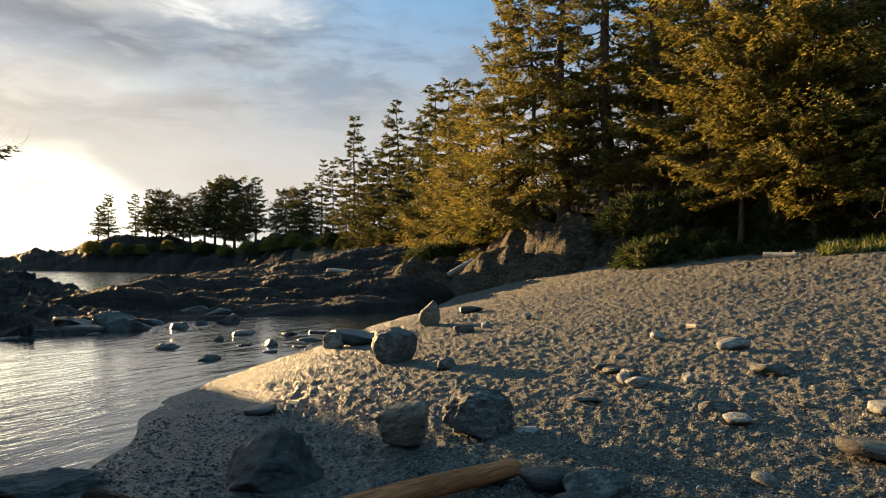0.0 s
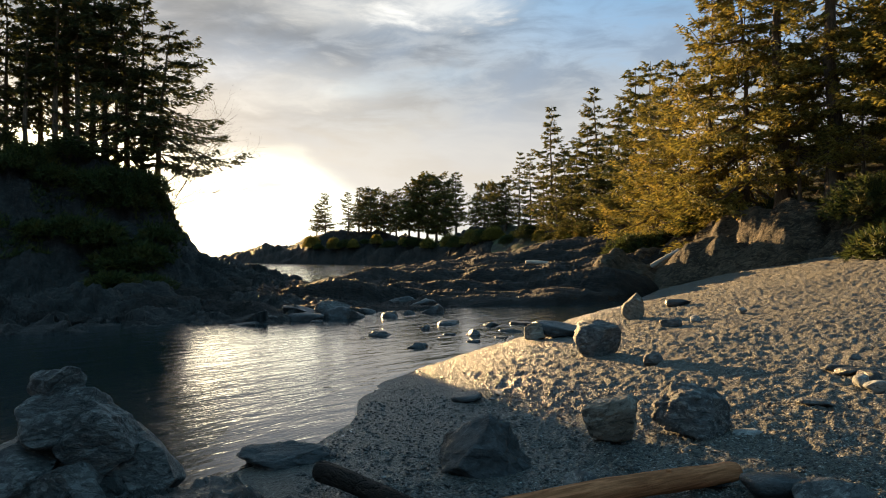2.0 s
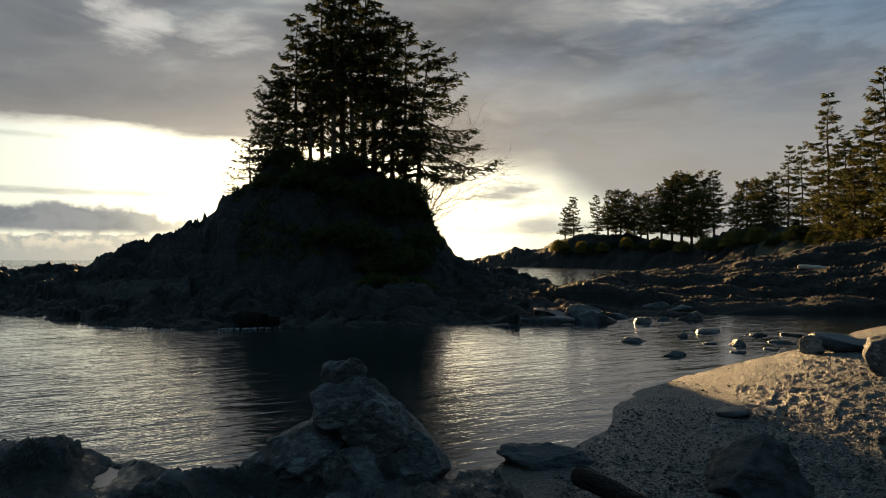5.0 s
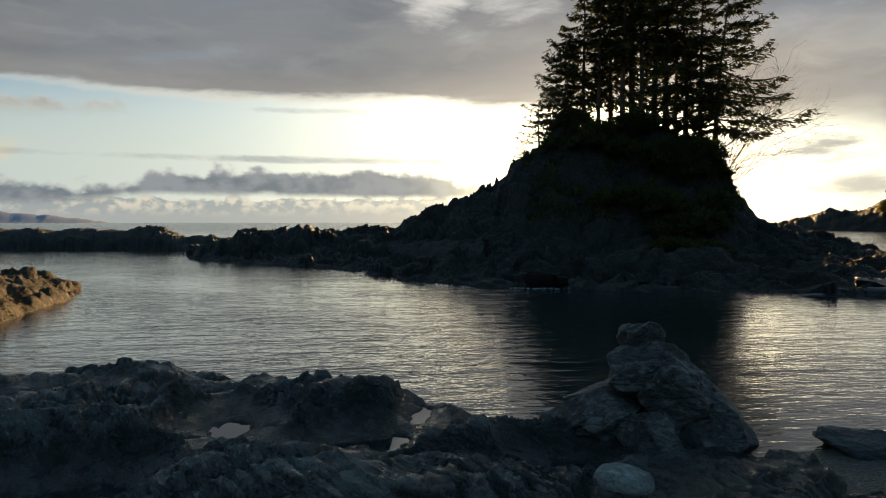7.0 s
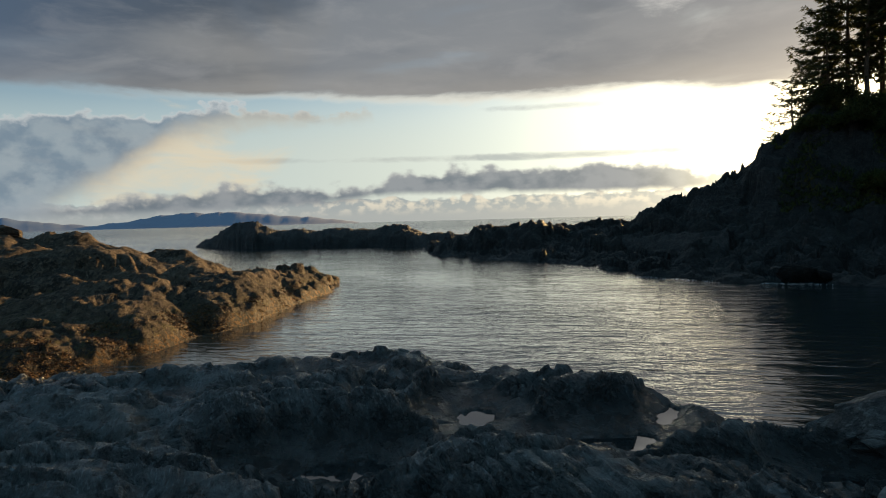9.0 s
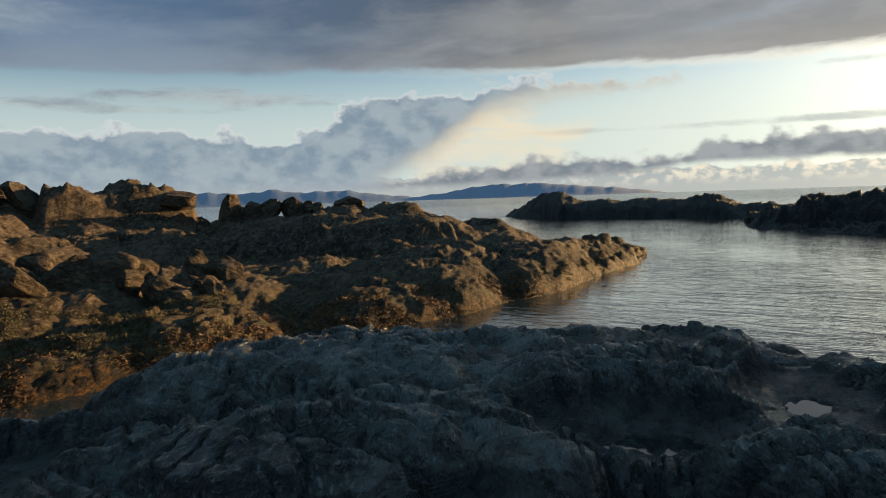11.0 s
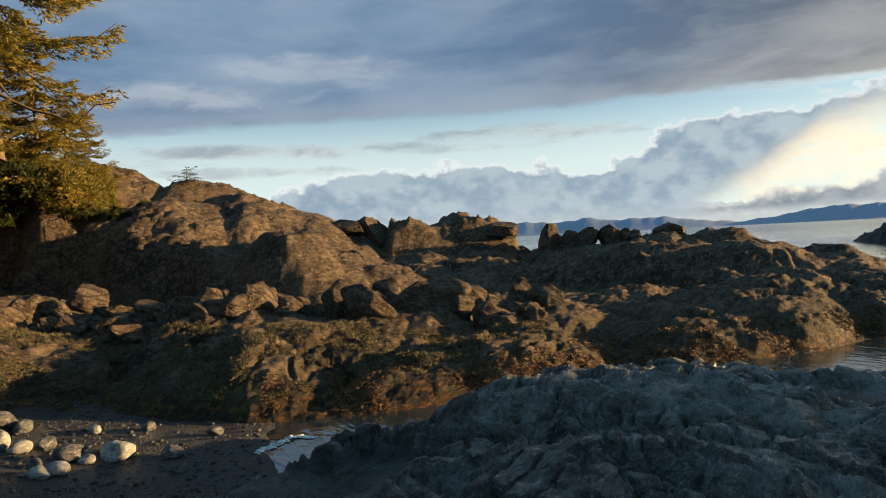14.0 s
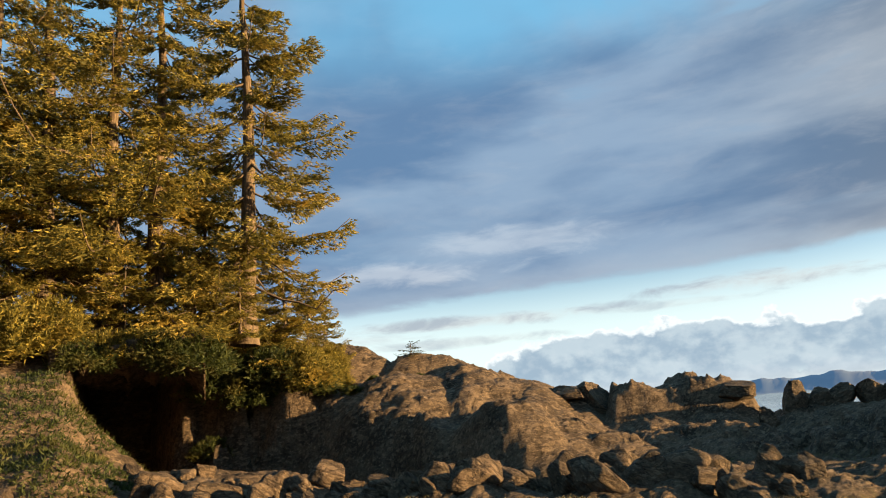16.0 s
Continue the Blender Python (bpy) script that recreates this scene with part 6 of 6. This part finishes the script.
    # the tall rock on the shelf
    heap("crag", [(21, (0.05, 0.3, 0.05), (1.25, 0.9, 0.62), (0, 8, 10), 5), (22, (0.13, -0.10, 1.00), (0.56, 0.46, 0.42), (12, -22, 24), 5), (23, (-0.02, 0.15, 1.34), (0.33, 0.33, 0.38), (20, 24, 20), 5), (24, (-0.45, 0.0, 0.46), (0.56, 0.55, 0.52), (10, -22, 30), 5),
                  (25, (0.52, -0.05, 0.66), (0.60, 0.5, 0.5), (16, 34, 10), 5), (26, (1.05, 0.0, 0.22), (0.78, 0.6, 0.44), (10, 34, 0), 5), (27, (-0.95, 0.1, 0.08), (0.62, 0.6, 0.42), (0, -20, 20), 5), (28, (0.15, -0.45, 0.25), (0.7, 0.45, 0.5), (-14, 16, 60), 5)], "crag_rock", "tall jagged dark crag of broken rock on the shelf", 43.2, 10.7, 0.32)
    boulder("boulder", 41, 44.6, 8.3, (0.34, 0.26, 0.22), (0, 0, 20), "pale_stone", "rounded white stone on the dark shelf", 0.3, 4, 0.05, 4, lift=0.42)
    # blocks on the rock hill: bearing, distance, half sizes, lean
    rng = np.random.default_rng(15)
    for b, r, size, lean in [(131.4, 45, (1.3, 1.1, 1.25), 10), (117.3, 44.5, (0.65, 0.6, 1.25), 9), (119.2, 43.0, (0.5, 0.5, 0.95), -14), (115.6, 45, (0.9, 0.6, 0.7), -30), (114.4, 45, (0.9, 0.6, 0.65), -34), (112.4, 45, (0.75, 0.6, 1.0), -30), (111.4, 45, (0.5, 0.5, 0.8), 8),
                             (110.6, 44.5, (0.4, 0.4, 0.65), 4), (116.6, 45.5, (0.9, 0.6, 0.7), 12), (121.2, 45, (1.2, 0.9, 0.7), 0), (133.4, 44, (1.2, 0.9, 0.6), 0), (108.3, 43, (1.0, 0.8, 0.5), 0), (169.6, 33.5, (0.9, 0.9, 1.2), 8)]:
        boulder("rock_block", int(rng.integers(1000)), b, r, size, (0, lean, b + rng.uniform(-12, 12)), "brown_block", "upright angular block of brown rock on the hill", 0.40, 12, 0.07, 5, ground=back_height, group="hill rock blocks", square=0.72)
    for i in range(72):
        b = 117.5 + 48 * (i + rng.uniform(0.1, 0.9)) / 72
        r = rng.uniform(20.8, 23.8) + 2.0 * float(smooth(150, 160, np.array(b)))
        s = rng.uniform(0.26, 0.46) if i % 3 else rng.uniform(0.46, 0.64)
        boulder("rock_block", int(rng.integers(1000)), b, r, (s * rng.uniform(0.9, 1.5), s * rng.uniform(0.5, 0.8), s * rng.uniform(0.7, 1.2)), (rng.uniform(-20, 20), rng.uniform(5, 45), b + rng.uniform(-35, 35)), "brown_block", "jagged sunlit block of broken brown rock", 0.32, 16, 0.09, 4, ground=front_height, group="broken rock ridge", square=0.6)
    # driftwood
    driftwood("driftwood_log", 18.5, 8.0, -5.6, 10.6, 0.17, "driftwood", "smooth brown driftwood log on the gravel", 2, 0.05)
    driftwood("driftwood_log", 25.3, 10.6, 17.2, 8.8, 0.15, "outcrop_rock", "black waterlogged log against the rock", 3, 0.12, False)
    driftwood("driftwood_log", -24.0, 52, -26.2, 51, 0.22, "bleached_wood", "bleached driftwood log on the upper beach", 4)
    driftwood("driftwood_log", -28.0, 55, -33.0, 56, 0.25, "bleached_wood", "bleached driftwood log at the grass edge", 5)
    driftwood("driftwood_log", -18.6, 26.5, -19.3, 26.1, 0.09, "bleached_wood", "short pale driftwood piece on the gravel", 6, 0.0, False)
    rocks = lambda u, w: np.maximum(flats_height(u, w), ledge_height(u, w))
    driftwood("driftwood_log", 9.2, 78, 6.2, 74, 0.24, "bleached_wood", "long bleached driftwood log stranded on the flats", 8, 0.1, True, rocks)
    driftwood("driftwood_log", -0.4, 71, -2.4, 70, 0.26, "bleached_wood", "pale driftwood log below the forest ledge", 9, 0.1, True, rocks)
    driftwood("driftwood_log", 11.8, 17.0, 11.2, 16.7, 0.05, "bleached_wood", "small pale driftwood stick on the gravel", 7, 0.0, False)


stones()


# ---- pebbles, weed, foam and grass ----


def scatter_stones(name, mat, places, sizes, seed, label, level=1):
    """Many small stones joined as one."""
    rng = np.random.default_rng(seed)
    shapes = []
    for k in range(6):
        v, f = stone_shape(seed * 7 + k, level, 3, 0.08)
        shapes.append((v, f))
    vs, fs, off = [], [], 0
    for (x, y, z), s in zip(places, sizes):
        v, f = shapes[rng.integers(6)]
        a = rng.uniform(0, 6.28)
        m = np.array([[math.cos(a), -math.sin(a), 0], [math.sin(a), math.cos(a), 0], [0, 0, 1]])
        vs.append((v * np.array([1, rng.uniform(0.6, 0.9), rng.uniform(0.4, 0.65)]) * s) @ m.T + np.array([x, y, z + s * 0.18]))
        fs.append(f + off)
        off += len(v)
    ob = new(name, array_mesh(name, np.concatenate(vs), np.concatenate(fs), mat))
    return tagged(ob, label, "pebbles", "", "stuff")


def pebbles():
    rng = np.random.default_rng(9)
    for mat, n, lo, hi, seed, label in (("grey_stone", 5200, 0.015, 0.05, 1, "grey beach pebbles strewn over the gravel"), ("pale_stone", 1300, 0.015, 0.055, 2, "pale beach pebbles strewn over the gravel"), ("wet_stone", 700, 0.015, 0.06, 3, "dark wet pebbles along the waterline")):
        r = 8.5 + 22 * rng.random(n) ** 1.5
        b = np.radians(rng.uniform(-36, 27, n))
        x, y = -np.sin(b) * r, np.cos(b) * r
        z = beach_relief(x, y)
        keep = (z > 0.0) & ((z < 0.45) | (mat != "wet_stone"))
        x, y, z = x[keep], y[keep], z[keep]
        scatter_stones("pebbles", mat, np.stack([x, y, z], -1), lo + (hi - lo) * rng.random(len(x)) ** 3, seed, label)


def shingle():
    rng = np.random.default_rng(39)
    n = 6500
    r, b = rng.uniform(8.5, 16, n), np.radians(rng.uniform(-37, 3, n))
    x, y = -np.sin(b) * r, np.cos(b) * r
    scatter_stones("pebbles", "grey_stone", np.stack([x, y, beach_relief(x, y)], -1), 0.012 + 0.028 * rng.random(n) ** 2, 13, "small grey pebbles over the trodden gravel")
    for mat, n, seed, label in (("grey_stone", 2600, 11, "coarse grey shingle near the water"), ("grey_stone", 2200, 12, "coarse mixed shingle near the water")):
        r, b = rng.uniform(8.5, 17, n), np.radians(rng.uniform(1, 27, n))
        x, y = -np.sin(b) * r, np.cos(b) * r
        z = beach_relief(x, y)
        keep = z > 0.01
        scatter_stones("pebbles", mat, np.stack([x, y, z], -1)[keep], 0.014 + 0.035 * rng.random(keep.sum()) ** 3, seed, label)


shingle()


def cove_height(x, y):
    """The small gravel cove between the shelf and the point."""
    b, r = polar(x, y)
    return 0.05 + 0.30 * smooth(144, 165, b) - 0.35 * smooth(142, 132, b) + 0.05 * fbm(x * 0.6, y * 0.6, 3, 191) - 0.3 * smooth(19, 23, r)


def cove():
    # this gravel carries the cove's shade in its colour
    sheet("cove_gravel", "wet_gravel", 130, 190, 200, 7.5, 24, 90, cove_height, "wet gravel in a small cove, darkened to stand for shade", "beach")
    rng = np.random.default_rng(19)
    n = 2600
    b, r = rng.uniform(136, 172, n), rng.uniform(10.0, 18.5, n)
    x, y = -np.sin(np.radians(b)) * r, np.cos(np.radians(b)) * r
    z = cove_height(x, y)
    keep = z > 0.02
    scatter_stones("pebbles", "wet_stone", np.stack([x, y, z], -1)[keep], 0.018 + 0.055 * rng.random(keep.sum()) ** 2.5, 4, "dark wet pebbles in the small cove", 1)
    for b, r, s, mat in [(163.7, 15.0, 0.16, "pale_stone"), (161.7, 15.3, 0.18, "pale_stone"), (157.7, 14.4, 0.33, "pale_stone"), (156.2, 14.0, 0.2, "pale_stone"), (162.7, 14.2, 0.2, "pale_stone"), (159.7, 13.6, 0.22, "grey_stone"), (154.0, 12.5, 0.2, "pale_stone"), (146.1, 11.9, 0.14, "grey_stone"), (160.6, 16.6, 0.16, "grey_stone"), (152.2, 13.1, 0.14, "pale_stone"),
                         (158.6, 13.4, 0.15, "pale_stone"), (160.8, 14.6, 0.17, "grey_stone"), (164.6, 14.6, 0.2, "pale_stone"), (155.4, 13.0, 0.15, "grey_stone"), (165.2, 15.6, 0.15, "pale_stone"), (161.4, 13.2, 0.2, "pale_stone"), (157.4, 15.7, 0.34, "grey_stone"), (156.1, 15.5, 0.22, "grey_stone"), (153.3, 13.3, 0.26, "grey_stone"), (150.2, 13.2, 0.3, "pale_stone"), (146.6, 13.0, 0.2, "grey_stone"), (154.6, 14.2, 0.2, "grey_stone"), (158.2, 12.7, 0.24, "grey_stone"), (155.0, 12.4, 0.18, "pale_stone"), (159.6, 15.0, 0.26, "grey_stone"), (148.2, 14.8, 0.18, "grey_stone"), (143.6, 14.0, 0.16, "grey_stone"), (151.6, 15.0, 0.16, "pale_stone")]:
        boulder("cobble", int(rng.integers(1000)), b, r, (s, s * 0.75, s * 0.62), (0, 0, rng.uniform(0, 360)), mat, "rounded " + mat.replace("_stone", " grey" if mat == "pale_stone" else "") + " cobble in the small cove", 0.2, 4, 0.05, 3, ground=cove_height, group="cove cobbles", square=0.15)


def foam_line(seed, knots, wide, label):
    """A thin broken line of foam on the water's edge."""
    rng = np.random.default_rng(seed)
    k = np.array([spot(*p) for p in knots])
    s = np.linspace(0, len(k) - 1, 60)
    x, y = np.interp(s, range(len(k)), k[:, 0]), np.interp(s, range(len(k)), k[:, 1])
    vs, fs, off = [], [], 0
    ball, face = BALLS[1]
    for px, py in zip(x, y):
        for _ in range(5):
            r = rng.uniform(0.006, 0.02)
            vs.append(ball * np.array([r * 2.5, r * 2.5, r * 0.5]) + np.array([px + rng.normal(0, wide), py + rng.normal(0, wide), 0.012]))
            fs.append(face + off)
            off += len(ball)
    tagged(new("foam", array_mesh("foam", np.concatenate(vs), np.concatenate(fs), "foam")), label, "foam", "", "stuff")


def tufts(name, mat, xs, ys, zs, size, up, seed, label, category):
    rng = np.random.default_rng(seed)
    n = len(xs)
    way = np.stack([rng.normal(0, 0.6, n), rng.normal(0, 0.6, n), np.full(n, up) + rng.normal(0, 0.3, n)], -1)
    v, f = sprays(rng, np.stack([xs, ys, zs], -1), way, size * rng.uniform(0.6, 1.4, n))
    tagged(new(name, array_mesh(name, v, f, mat, False)), label, category, "", "stuff")


def weeds():
    rng = np.random.default_rng(29)
    n = 26000
    b = rng.uniform(88, 140, n)
    foot = np.interp(b, [k[0] for k in front_knots], [k[1] for k in front_knots])
    r = foot + rng.uniform(-0.2, 2.6, n) ** 1.0
    x, y = -np.sin(np.radians(b)) * r, np.cos(np.radians(b)) * r
    z = front_height(x, y)
    keep = (z > 0.02) & (z < 0.75) & (soft_noise(x * 0.7, y * 0.7, 201) > -0.05)
    tufts("rockweed", "rockweed", x[keep], y[keep], z[keep] + 0.01, 0.085, -0.1, 31, "orange-brown rockweed draped along the waterline", "seaweed")
    n = 90000
    b = rng.uniform(118, 168, n)
    foot = np.interp(b, [k[0] for k in front_knots], [k[1] for k in front_knots])
    r = foot + rng.uniform(0.0, 5.2, n)
    x, y = -np.sin(np.radians(b)) * r, np.cos(np.radians(b)) * r
    z = front_height(x, y)
    keep = (z > 0.35) & (z < 1.7) & (soft_noise(x * 0.55, y * 0.55, 203) + 0.5 * soft_noise(x * 1.7, y * 1.7, 204) > 0.0)
    tufts("rockweed", "olive_weed", x[keep], y[keep], z[keep] + 0.015, 0.06, 0.5, 39, "olive-brown weed matted over the rock slope", "seaweed")
    n = 5000
    b, r = rng.uniform(-42, -27.5, n), rng.uniform(50, 62, n)
    x, y = -np.sin(np.radians(b)) * r, np.cos(np.radians(b)) * r
    tufts("grass", "grass_blades", x, y, np.maximum(beach_height(x, y), ledge_height(x, y)), 0.5, 1.5, 33, "yellow-green grass at the top of the beach", "grass")
    n = 9000
    b, r = rng.uniform(35.5, 52, n), rng.uniform(60, 73, n)
    x, y = -np.sin(np.radians(b)) * r, np.cos(np.radians(b)) * r
    z = island_height(x, y)
    keep = (z > 3.2) & (soft_noise(x * 0.3, y * 0.3, 205) > -0.1)
    tufts("moss", "shrub_leaves", x[keep], y[keep], z[keep], 0.4, 0.8, 35, "green moss and low plants on the islet's flank", "plants")
    # moss of the mound's top, spread further to stand for shade on its slope
    n = 16000
    b, r = rng.uniform(163.5, 184, n), rng.uniform(21, 31, n)
    x, y = -np.sin(np.radians(b)) * r, np.cos(np.radians(b)) * r
    z = front_height(x, y)
    keep = (z > 1.3) & (soft_noise(x * 0.35, y * 0.35, 207) + 0.12 * (z - 3.5) > -0.1)
    tufts("moss", "shrub_leaves", x[keep], y[keep], z[keep], 0.16, 0.7, 37, "dull green and brown moss, spread wide to darken the rock mound for shade", "plants")


pebbles()
cove()
foam_line(3, [(142.4, 13.2), (141.0, 12.6), (139.5, 12.9), (138.0, 13.4), (136.5, 13.2)], 0.05, "thin white foam at the cove's edge")
foam_line(5, [(27.6, 11.9), (20.6, 15.6), (15.4, 20.7), (12.4, 25.6), (10.4, 30.5)], 0.07, "thin white foam along the beach's edge")
foam_line(4, [(62, 40.5), (57, 38.2), (53, 37), (49, 36.8)], 0.25, "thin white foam along the islet's foot")
weeds()
